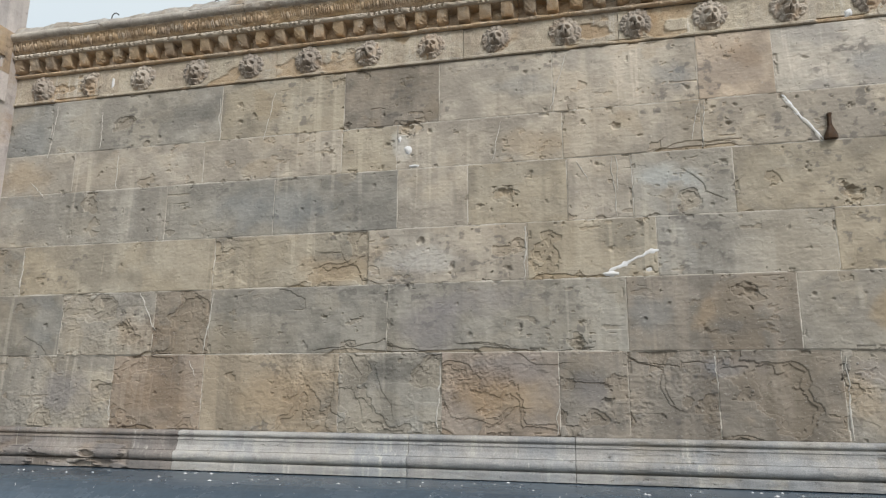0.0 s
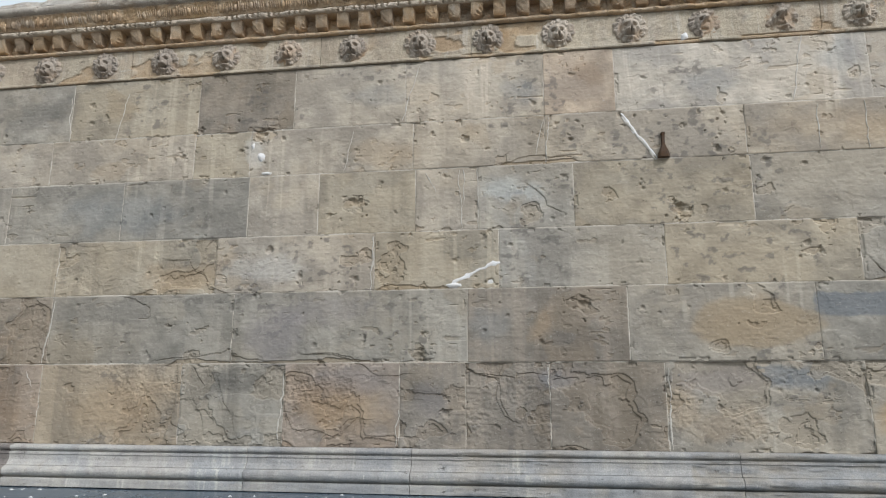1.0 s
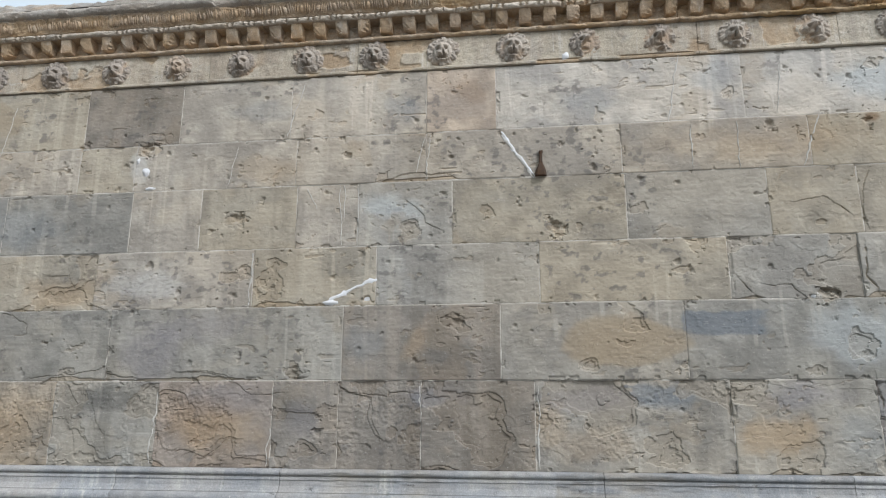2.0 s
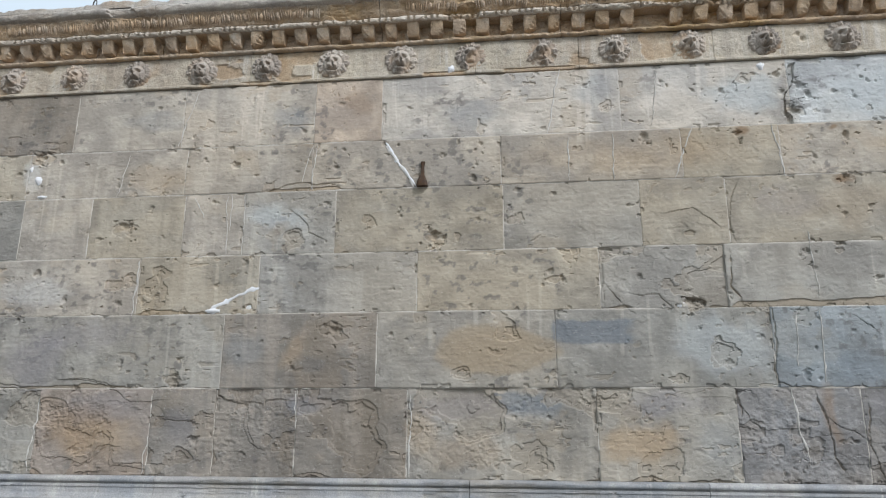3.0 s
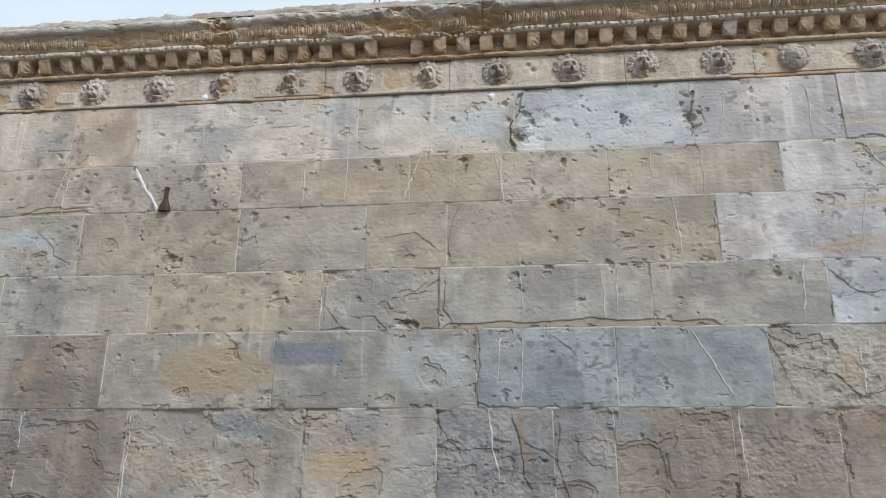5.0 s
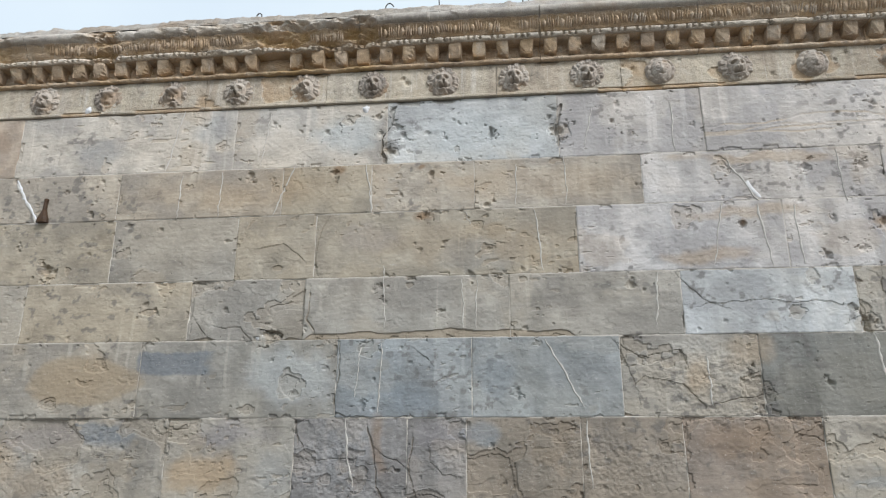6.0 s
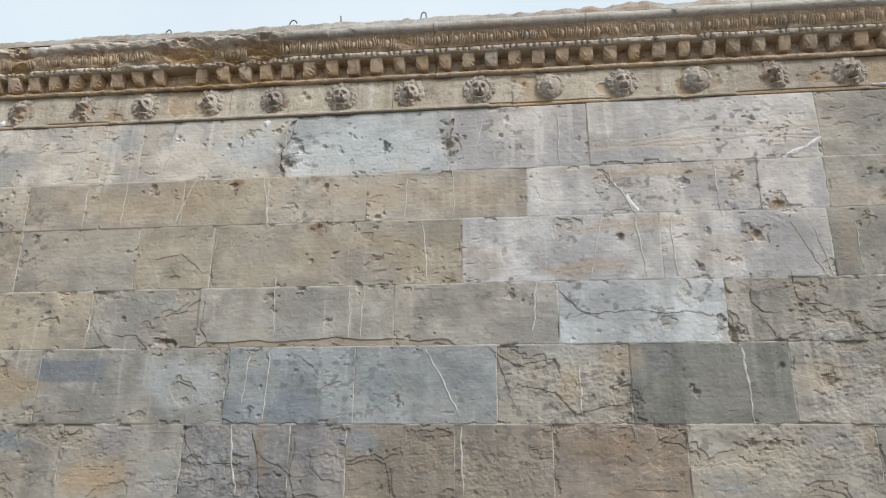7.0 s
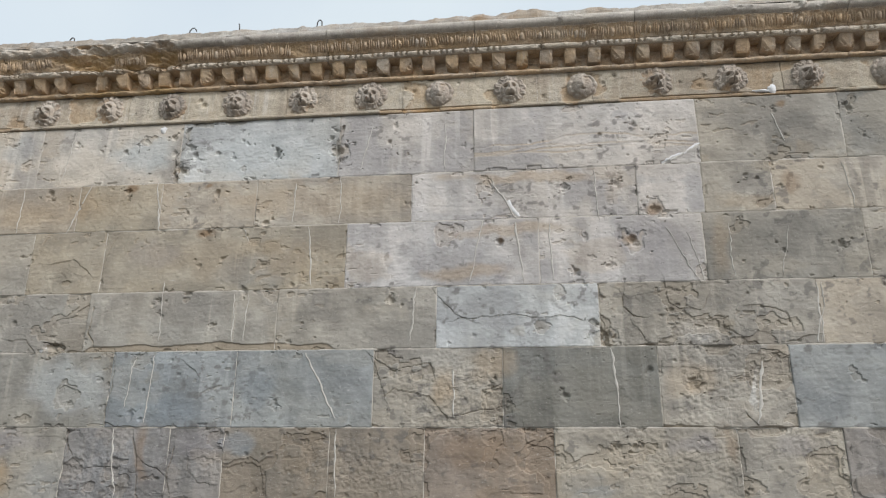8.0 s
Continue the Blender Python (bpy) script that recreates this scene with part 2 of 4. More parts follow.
# vertical joints of each course from the bottom, and a letter for each block's colour (capitals: rough, flaking)
COURSES = [
    ([-5.3, -4.51, -3.41, -2.64, -1.825, -1.375, -0.82, -0.085, 1.12, 1.965, 2.69, 3.06, 3.76, 4.37, 5.18, 6.27, 6.87, 8.0], "GRHERDDDGGUUDDRGGUU"),
    ([-5.84, -4.98, -4.49, -3.05, -1.36, -0.295, 0.88, 2.22, 3.10, 4.03, 4.87, 5.84, 6.63, 8.1], "eGDeedgebbGkGbb"),
    ([-6.29, -4.49, -3.21, -2.02, -1.14, -0.03, 1.18, 1.98, 3.35, 4.44, 5.50, 6.85, 8.2], "eoOtogoGggwGtg"),
    ([-4.96, -4.0, -2.99, -2.45, -1.73, -1.28, -0.615, 0.56, 1.47, 2.03, 3.81, 5.13, 6.2, 7.2], "geetotgogoolleg"),
    ([-5.9, -4.65, -3.45, -3.0, -1.75, -0.80, 0.55, 1.77, 2.41, 3.13, 4.26, 5.80, 6.23, 6.68, 8.0], "tttottttottllgtt"),
    ([-6.18, -4.52, -3.44, -2.67, -1.81, -0.80, -0.30, 1.385, 2.51, 3.72, 4.70, 6.24, 7.18, 8.4], "egodtacppwllgep"),
]
# colours of the stone
PALETTE = {"a": (166, 156, 140), "t": (155, 146, 131), "o": (147, 138, 121), "g": (143, 137, 125), "e": (135, 130, 119), "d": (125, 117, 105), "b": (133, 134, 130),
           "w": (165, 164, 158), "p": (169, 162, 150), "l": (168, 163, 156), "c": (162, 148, 131), "r": (134, 123, 110), "u": (127, 122, 115), "k": (112, 110, 102), "h": (143, 133, 117)}
PALETTE = {key: np.array([(v / 255) ** 2.2 * gain for v, gain in zip(value, ALBEDO)]) for key, value in PALETTE.items()}
# stains: x, z, half width, half height, strength
STAINS = {kind: [] for kind in ("dark", "cool", "warm", "pale", "ice", "lilac", "rust")}
STAINS["dark"] += [(-3.23, 1.71, 0.21, 0.12, 0.5), (-3.02, 1.73, 0.17, 0.12, 0.5), (-4.91, 3.84, 0.37, 0.13, 0.45), (-4.57, 3.88, 0.15, 0.13, 0.4), (-3.35, 2.93, 0.23, 0.13, 0.35), (-1.6, 1.63, 0.14, 0.15, 0.3), (-0.54, 2.01, 0.21, 0.13, 0.25), (1.38, 2.88, 0.19, 0.1, 0.2), (6.91, 3.77, 0.25, 0.19, 0.45), (7.33, 3.75, 0.14, 0.21, 0.35), (6.71, 3.05, 0.32, 0.15, 0.35), (5.4, 1.76, 0.17, 0.05, 0.4)]
STAINS["dark"] += [(2.50, 3.90, 0.06, 0.10, 0.5), (2.49, 3.70, 0.06, 0.09, 0.5), (2.62, 3.83, 0.07, 0.05, 0.4), (3.70, 3.82, 0.06, 0.14, 0.4)]
STAINS["cool"] += [(-6.48, 3.71, 0.36, 0.22, 0.25), (-4.02, 2.97, 0.52, 0.2, 0.35), (-6.0, 2.12, 0.27, 0.24, 0.25), (-1.19, 2.09, 0.16, 0.16, 0.3), (-0.72, 1.72, 0.12, 0.05, 0.5), (2.75, 1.97, 0.26, 0.12, 0.6), (2.55, 2.17, 0.21, 0.15, 0.3), (3.24, 2.1, 0.13, 0.17, 0.5), (1.83, 1.51, 0.14, 0.16, 0.3), (3.13, 1.77, 0.16, 0.08, 0.6), (0.7, 1.75, 0.22, 0.09, 0.4), (1.2, 3.9, 0.14, 0.13, 0.3), (3.2, 2.93, 0.34, 0.13, 0.35), (-2.05, 3.82, 0.25, 0.1, 0.3)]
STAINS["cool"] += [(-0.94, 3.79, 0.15, 0.12, 0.4), (0.37, 3.76, 0.24, 0.11, 0.3), (5.36, 1.5, 0.17, 0.07, 0.4)]
STAINS["warm"] += [(-6.42, 3.37, 0.35, 0.15, 0.4), (-3.51, 2.48, 0.27, 0.15, 0.5), (-3.78, 1.57, 0.35, 0.25, 0.35), (0.02, 1.6, 0.12, 0.14, 0.4), (-0.85, 2.11, 0.11, 0.15, 0.45), (0.25, 1.48, 0.33, 0.12, 0.35), (-2.2, 1.53, 0.32, 0.11, 0.4), (1.39, 1.53, 0.28, 0.15, 0.8), (1.82, 3.44, 0.16, 0.15, 0.35), (1.38, 3.38, 0.23, 0.13, 0.25), (-2.01, 3.37, 0.27, 0.11, 0.3), (6.3, 3.04, 0.09, 0.23, 0.3), (6.5, 3.31, 0.21, 0.06, 0.35), (4.92, 3.15, 0.53, 0.05, 0.45)]
STAINS["warm"] += [(5.06, 3.53, 0.65, 0.04, 0.5), (4.67, 2.85, 0.34, 0.06, 0.5), (4.83, 2.25, 0.14, 0.11, 0.4), (4.48, 2.09, 0.09, 0.18, 0.5), (6.07, 2.13, 0.17, 0.14, 0.35)]
STAINS["warm"] += [(0.47, 2.085, 0.38, 0.16, 0.6), (-3.9, 1.55, 0.4, 0.2, 0.35), (-2.2, 1.55, 0.35, 0.2, 0.35), (1.4, 3.42, 1.0, 0.14, 0.25), (3.6, 3.40, 0.8, 0.15, 0.3), (3.0, 3.0, 0.9, 0.16, 0.22)]
STAINS["pale"] += [(-2.95, 3.43, 0.09, 0.14, 0.6), (-2.79, 2.53, 0.29, 0.11, 0.5), (6.12, 2.42, 0.14, 0.08, 0.4), (6.43, 2.08, 0.02, 0.15, 0.8)]
STAINS["lilac"] += [(-2.71, 2.04, 0.25, 0.22, 0.5), (-5.71, 1.56, 0.29, 0.18, 0.4), (-0.71, 1.74, 0.23, 0.07, 0.4), (-2.38, 2.23, 0.47, 0.12, 0.4), (0.25, 1.72, 0.33, 0.09, 0.5), (-2.18, 1.72, 0.33, 0.12, 0.35), (-1.6, 1.58, 0.14, 0.15, 0.3), (1.54, 1.75, 0.34, 0.08, 0.5), (2.89, 1.75, 0.19, 0.1, 0.4), (2.41, 3.04, 0.21, 0.14, 0.3), (5.88, 3.02, 0.36, 0.2, 0.3), (6.03, 1.76, 0.2, 0.06, 0.5), (6.62, 1.74, 0.19, 0.09, 0.4)]
STAINS["rust"] += [(-5.09, 2.02, 0.3, 0.18, 0.3), (-4.88, 1.57, 0.34, 0.21, 0.35), (-2.33, 1.59, 0.28, 0.16, 0.35), (2.5, 1.68, 0.06, 0.21, 0.5), (2.16, 3.53, 0.06, 0.05, 0.8), (2.78, 3.55, 0.04, 0.03, 0.8), (2.78, 3.18, 0.08, 0.04, 0.8), (-0.47, 3.89, 0.13, 0.13, 0.35), (6.78, 4.0, 0.05, 0.04, 0.8), (6.82, 3.45, 0.1, 0.1, 0.5), (5.9, 3.27, 0.05, 0.05, 0.8), (5.74, 3.06, 0.04, 0.04, 0.8), (4.87, 3.08, 0.03, 0.03, 0.8), (4.66, 1.69, 0.28, 0.13, 0.4)]
STAINS["rust"] += [(6.24, 1.74, 0.04, 0.13, 0.4)]
STAINS["ice"] += [(1.92, 2.11, 0.32, 0.22, 0.5), (2.25, 3.84, 0.28, 0.17, 0.7), (3.12, 3.79, 0.54, 0.19, 0.5), (-1.04, 3.04, 0.2, 0.12, 0.55)]
STAIN_COLOURS = {"dark": (0.10, 0.095, 0.085), "cool": (0.20, 0.225, 0.24), "warm": (0.37, 0.275, 0.17), "pale": (0.50, 0.48, 0.44), "ice": (0.42, 0.44, 0.43),
                 "lilac": (0.215, 0.20, 0.205), "rust": (0.21, 0.135, 0.075)}
# shot marks: x, z, radius
CRATERS = [(2.58, 3.87, 0.032), (2.63, 3.80, 0.024), (2.45, 3.96, 0.03), (2.53, 3.69, 0.036), (2.47, 3.83, 0.024), (3.66, 3.90, 0.03), (3.74, 3.71, 0.03)]
CRATERS += [(-4.36, 3.6, 0.02), (-4.36, 3.88, 0.02), (-4.34, 3.73, 0.02), (-4.22, 3.78, 0.02), (-3.41, 3.61, 0.03), (-3.11, 3.68, 0.02), (-2.01, 3.92, 0.02), (-1.18, 4.19, 0.02), (-0.88, 3.69, 0.02), (1.67, 3.95, 0.02), (1.88, 3.87, 0.02), (2.07, 3.86, 0.03), (2.8, 3.82, 0.02), (2.93, 3.77, 0.02), (2.99, 3.91, 0.02), (3.02, 3.89, 0.02), (3.25, 3.8, 0.03), (3.26, 3.79, 0.03), (3.69, 3.96, 0.02), (3.72, 3.8, 0.046), (4.09, 3.85, 0.03), (5.58, 3.83, 0.02), (5.81, 3.9, 0.03), (7.24, 3.96, 0.03)]
CRATERS += [(7.31, 3.74, 0.02)]
CRATERS += [(-5.62, 3.39, 0.02), (-3.61, 3.39, 0.02), (-3.54, 3.41, 0.02), (-3.12, 3.25, 0.02), (-3.08, 3.44, 0.02), (-2.92, 3.57, 0.046), (-2.75, 3.52, 0.02), (-2.27, 3.31, 0.02), (-1.67, 3.57, 0.02), (-1.61, 3.5, 0.02), (-1.54, 3.58, 0.02), (-1.41, 3.58, 0.02), (-1.37, 3.44, 0.03), (-1.22, 3.36, 0.02), (-0.72, 3.52, 0.02), (-0.62, 3.4, 0.03), (-0.57, 3.53, 0.02), (-0.28, 3.57, 0.02), (-0.18, 3.55, 0.02), (0.15, 3.45, 0.02), (0.25, 3.56, 0.02), (0.36, 3.27, 0.03), (0.41, 3.53, 0.02), (1.53, 3.54, 0.03)]
CRATERS += [(2.14, 3.53, 0.03), (2.62, 3.35, 0.02), (2.83, 3.5, 0.03), (3.22, 3.26, 0.03), (4.29, 3.52, 0.02), (5.32, 3.45, 0.03), (5.67, 3.46, 0.03), (5.91, 3.27, 0.046), (6.52, 3.49, 0.02), (6.59, 3.46, 0.02)]
CRATERS += [(-5.91, 3.09, 0.02), (-5.85, 2.86, 0.02), (-5.83, 3.08, 0.02), (-5.18, 3.03, 0.02), (-5.12, 2.85, 0.02), (-4.8, 3.05, 0.02), (-3.76, 2.96, 0.02), (-3.33, 3.21, 0.02), (-2.36, 2.91, 0.02), (-2.17, 3.0, 0.046), (-1.98, 3.14, 0.02), (-1.52, 3.17, 0.02), (-0.68, 3.13, 0.02), (-0.01, 2.82, 0.02), (0.09, 2.87, 0.046), (0.66, 3.18, 0.02), (0.9, 3.15, 0.02), (1.39, 3.05, 0.02), (2.76, 2.95, 0.02), (2.79, 3.2, 0.03), (2.92, 3.0, 0.02), (3.04, 3.22, 0.02), (4.87, 3.06, 0.03), (5.37, 2.85, 0.03)]
CRATERS += [(5.44, 3.08, 0.02), (5.59, 2.88, 0.02), (5.75, 3.05, 0.046), (6.65, 3.01, 0.02), (7.05, 2.99, 0.03)]
CRATERS += [(-2.8, 2.67, 0.03), (-2.57, 2.47, 0.03), (-2.16, 2.44, 0.03), (-1.45, 2.55, 0.02), (-1.25, 2.7, 0.02), (-1.2, 2.4, 0.03), (0.87, 2.61, 0.02), (0.94, 2.55, 0.03), (1.43, 2.56, 0.02), (1.75, 2.38, 0.046), (2.45, 2.68, 0.02), (2.5, 2.71, 0.02), (2.9, 2.53, 0.02), (2.92, 2.53, 0.02), (3.1, 2.77, 0.03), (3.26, 2.76, 0.02), (4.13, 2.68, 0.03), (4.21, 2.64, 0.02), (5.52, 2.4, 0.046)]
CRATERS += [(-5.99, 2.08, 0.02), (-5.24, 2.07, 0.046), (-3.53, 2.12, 0.02), (-3.03, 2.05, 0.02), (-2.9, 2.32, 0.02), (-2.44, 1.98, 0.02), (-2.08, 2.02, 0.02), (-1.69, 1.9, 0.046), (-0.87, 1.98, 0.02), (-0.59, 2.23, 0.046), (-0.2, 2.2, 0.02), (2.4, 1.93, 0.03), (2.47, 1.9, 0.02), (2.47, 2.09, 0.02), (3.38, 2.0, 0.02), (4.8, 2.1, 0.03), (5.26, 2.04, 0.03), (5.79, 2.2, 0.03), (6.05, 2.11, 0.046)]
CRATERS += [(-1.5, 1.51, 0.03), (5.55, 1.74, 0.03), (5.66, 1.73, 0.03)]
# lime runs: from x, z to x, z, half width
STREAKS = []
STREAKS += [(-6.32, 3.34, -6.16, 3.2, 0.007), (-6.28, 2.71, -6.3, 2.37, 0.012), (-6.13, 4.03, -6.18, 3.56, 0.007), (-5.67, 3.94, -5.66, 3.61, 0.007), (-5.47, 3.53, -5.46, 3.23, 0.007), (-5.31, 1.58, -5.3, 1.35, 0.012), (-5.12, 2.34, -4.96, 2.04, 0.012), (-4.63, 1.8, -4.57, 1.69, 0.007), (-4.54, 3.96, -4.52, 3.58, 0.007), (-4.46, 2.32, -4.53, 1.86, 0.012), (-4.04, 3.96, -4.13, 3.56, 0.007), (-2.65, 1.79, -2.67, 1.31, 0.012), (-2.2, 3.55, -2.27, 3.23, 0.007), (-2.03, 2.74, -2.04, 2.35, 0.012), (-1.83, 1.54, -1.85, 1.3, 0.007), (-1.71, 4.04, -1.83, 3.61, 0.007)]
STREAKS += [(-1.66, 3.2, -1.58, 3.05, 0.007), (-1.42, 3.21, -1.39, 2.78, 0.007), (-1.38, 3.22, -1.38, 2.95, 0.007), (-1.28, 3.22, -1.28, 2.76, 0.007), (-0.83, 1.83, -0.82, 1.58, 0.007), (-0.81, 3.56, -0.87, 3.29, 0.007), (-0.77, 3.57, -0.8, 3.24, 0.007), (-0.27, 3.56, -0.05, 3.22, 0.022), (-0.06, 1.81, -0.07, 1.3, 0.012), (0.97, 4.08, 0.88, 3.59, 0.012), (1.02, 3.56, 1.01, 3.23, 0.007), (1.32, 3.57, 1.31, 3.23, 0.007), (1.65, 4.04, 1.59, 3.62, 0.007), (1.85, 3.59, 1.71, 3.23, 0.012), (2.29, 1.84, 2.35, 1.41, 0.012), (2.37, 3.59, 2.42, 3.22, 0.012)]
STREAKS += [(2.38, 2.32, 2.35, 1.98, 0.007), (2.51, 2.84, 2.53, 2.42, 0.007), (2.52, 2.32, 2.5, 1.88, 0.007), (3.04, 2.74, 3.05, 2.41, 0.007), (3.06, 3.21, 3.1, 3.12, 0.007), (3.14, 2.74, 3.13, 2.41, 0.007), (3.42, 3.55, 3.41, 3.25, 0.007), (3.53, 3.22, 3.58, 2.79, 0.012), (3.57, 2.33, 3.79, 1.91, 0.012), (3.75, 3.6, 3.75, 3.24, 0.007), (3.8, 1.84, 3.81, 1.43, 0.012), (3.96, 3.97, 3.89, 3.64, 0.007), (4.3, 2.76, 4.27, 2.4, 0.012)]
STREAKS += [(4.5, 3.99, 4.49, 3.59, 0.007), (4.55, 2.21, 4.56, 1.91, 0.012), (4.76, 3.23, 4.66, 2.79, 0.007), (4.82, 3.52, 4.99, 3.22, 0.012), (4.97, 3.2, 5.03, 2.78, 0.012), (5.2, 3.19, 5.22, 2.79, 0.012), (5.52, 3.57, 5.54, 3.2, 0.007), (5.56, 2.34, 5.59, 1.85, 0.012), (5.97, 3.14, 6.15, 2.75, 0.007), (5.98, 3.58, 6.25, 3.73, 0.022), (6.1, 3.1, 6.19, 2.75, 0.007), (6.37, 3.15, 6.36, 2.79, 0.007), (6.47, 2.25, 6.4, 1.87, 0.022), (6.74, 3.12, 6.66, 2.78, 0.007), (6.74, 3.94, 6.8, 3.72, 0.012), (6.86, 2.74, 6.82, 2.36, 0.012)]
STREAKS += [(6.89, 2.74, 6.84, 2.36, 0.007), (7.14, 3.56, 7.17, 3.22, 0.007)]

for _ in range(260):
    CRATERS.append((random.uniform(WEST, EAST), random.uniform(1.4, 4.05), random.choice((0.010, 0.012, 0.014, 0.017))))


# deep breaks: from x, z to x, z, half width
SCARS = [(2.53, 4.03, 2.48, 3.62, 0.026), (3.72, 4.0, 3.70, 3.65, 0.022), (1.68, 2.41, 1.82, 2.37, 0.03), (5.47, 2.52, 5.53, 2.37, 0.018)]
# open cracks: half width, then the places x, z that they run through
CRACKS = []
CRACKS += [(0.007, [(-3.46, 1.82), (-3.44, 1.55), (-3.46, 1.44), (-3.37, 1.39), (-3.36, 1.31)]), (0.006, [(-3.33, 1.82), (-3.23, 1.68), (-3.28, 1.57), (-3.25, 1.47)]), (0.006, [(-3.14, 1.73), (-3.08, 1.58), (-2.99, 1.5), (-3.0, 1.44)]), (0.008, [(-3.58, 1.87), (-3.31, 1.9), (-3.06, 1.94), (-3.03, 1.89), (-2.81, 1.87)]), (0.008, [(-3.54, 2.61), (-3.42, 2.61), (-3.37, 2.53), (-3.29, 2.5), (-3.25, 2.4), (-3.12, 2.35)]), (0.008, [(-3.89, 2.34), (-3.8, 2.32), (-3.7, 2.26), (-3.7, 2.19), (-3.79, 2.17)]), (0.006, [(-6.26, 1.9), (-6.17, 2.0), (-6.02, 1.94), (-5.97, 1.88)]), (0.006, [(-2.64, 1.75), (-2.65, 1.55), (-2.56, 1.42), (-2.29, 1.36), (-2.15, 1.45)])]
CRACKS += [(0.006, [(-2.48, 1.92), (-2.24, 1.89), (-1.97, 1.78), (-1.78, 1.78)]), (0.006, [(-1.34, 1.8), (-1.16, 1.73), (-1.14, 1.6), (-1.11, 1.51)]), (0.007, [(-1.37, 1.81), (-1.29, 1.77), (-1.16, 1.74), (-1.19, 1.63), (-1.13, 1.51), (-1.08, 1.48)]), (0.006, [(-1.29, 1.77), (-1.03, 1.75), (-1.02, 1.79), (-0.84, 1.78)]), (0.006, [(-2.38, 1.38), (-2.24, 1.42), (-2.17, 1.48), (-2.06, 1.46)]), (0.006, [(-1.69, 1.65), (-1.51, 1.63)]), (0.007, [(-2.48, 1.92), (-2.27, 1.91), (-2.13, 1.87)]), (0.007, [(1.98, 1.73), (2.04, 1.64), (2.12, 1.59), (2.32, 1.61)]), (0.012, [(1.97, 1.84), (1.98, 1.68)]), (0.007, [(2.52, 1.65), (2.58, 1.61), (2.68, 1.55)])]
CRACKS += [(0.01, [(2.72, 1.73), (2.7, 1.51), (2.74, 1.39), (2.77, 1.31)]), (0.006, [(2.82, 1.66), (2.83, 1.58), (2.9, 1.5), (2.98, 1.49)]), (0.014, [(2.45, 1.79), (2.47, 1.64), (2.51, 1.43), (2.56, 1.36)]), (0.01, [(2.23, 2.34), (2.25, 2.2), (2.22, 2.06), (2.23, 1.9), (2.3, 1.87), (2.45, 1.85)]), (0.01, [(2.01, 2.66), (2.01, 2.49), (2.06, 2.4)]), (0.008, [(2.74, 2.27), (2.81, 2.21)]), (0.006, [(1.25, 2.47), (1.31, 2.39), (1.35, 2.36)]), (0.006, [(1.41, 2.45), (1.55, 2.44), (1.62, 2.36)]), (0.006, [(1.66, 3.01), (1.8, 3.02), (1.86, 2.97), (1.95, 2.92)])]
CRACKS += [(0.006, [(2.11, 3.18), (2.06, 3.03), (2.04, 2.91), (2.06, 2.82)]), (0.007, [(-0.88, 3.04), (-0.82, 2.98), (-0.81, 2.93), (-0.71, 2.88)]), (0.007, [(-1.11, 3.24), (-0.9, 3.27), (-0.79, 3.27), (-0.64, 3.26)]), (0.008, [(5.66, 2.69), (5.65, 2.62), (5.72, 2.55), (5.77, 2.54)]), (0.008, [(5.93, 2.74), (5.95, 2.62), (6.03, 2.58), (6.14, 2.59), (6.18, 2.66)]), (0.007, [(5.73, 2.48), (5.78, 2.39), (5.92, 2.36)]), (0.007, [(6.43, 2.59), (6.63, 2.57), (6.66, 2.48)]), (0.007, [(6.3, 2.45), (6.37, 2.39)]), (0.006, [(6.64, 2.37), (6.8, 2.4)]), (0.007, [(6.35, 1.94), (6.41, 1.87)]), (0.006, [(5.0, 1.84), (5.02, 1.76), (5.18, 1.71)])]
CRACKS += [(0.005, [(4.44, 2.72), (4.57, 2.57), (4.67, 2.53)]), (0.005, [(4.57, 2.54), (4.91, 2.56), (5.22, 2.54), (5.38, 2.53)]), (0.007, [(4.03, 2.27), (4.12, 2.05), (4.19, 2.09), (4.4, 2.05), (4.51, 1.91), (4.85, 1.97)]), (0.007, [(4.02, 2.31), (4.18, 2.21), (4.4, 2.26), (4.44, 2.16)])]

# lower edges that have flaked off: from x to x, at a level, and how high
FLAKED = [(1.97, 3.78, 2.35, 0.034), (-3.52, -2.33, 1.85, 0.028), (-2.42, -1.40, 1.85, 0.025), (-2.02, -1.45, 2.35, 0.032), (-1.15, -0.55, 3.228, 0.022)]


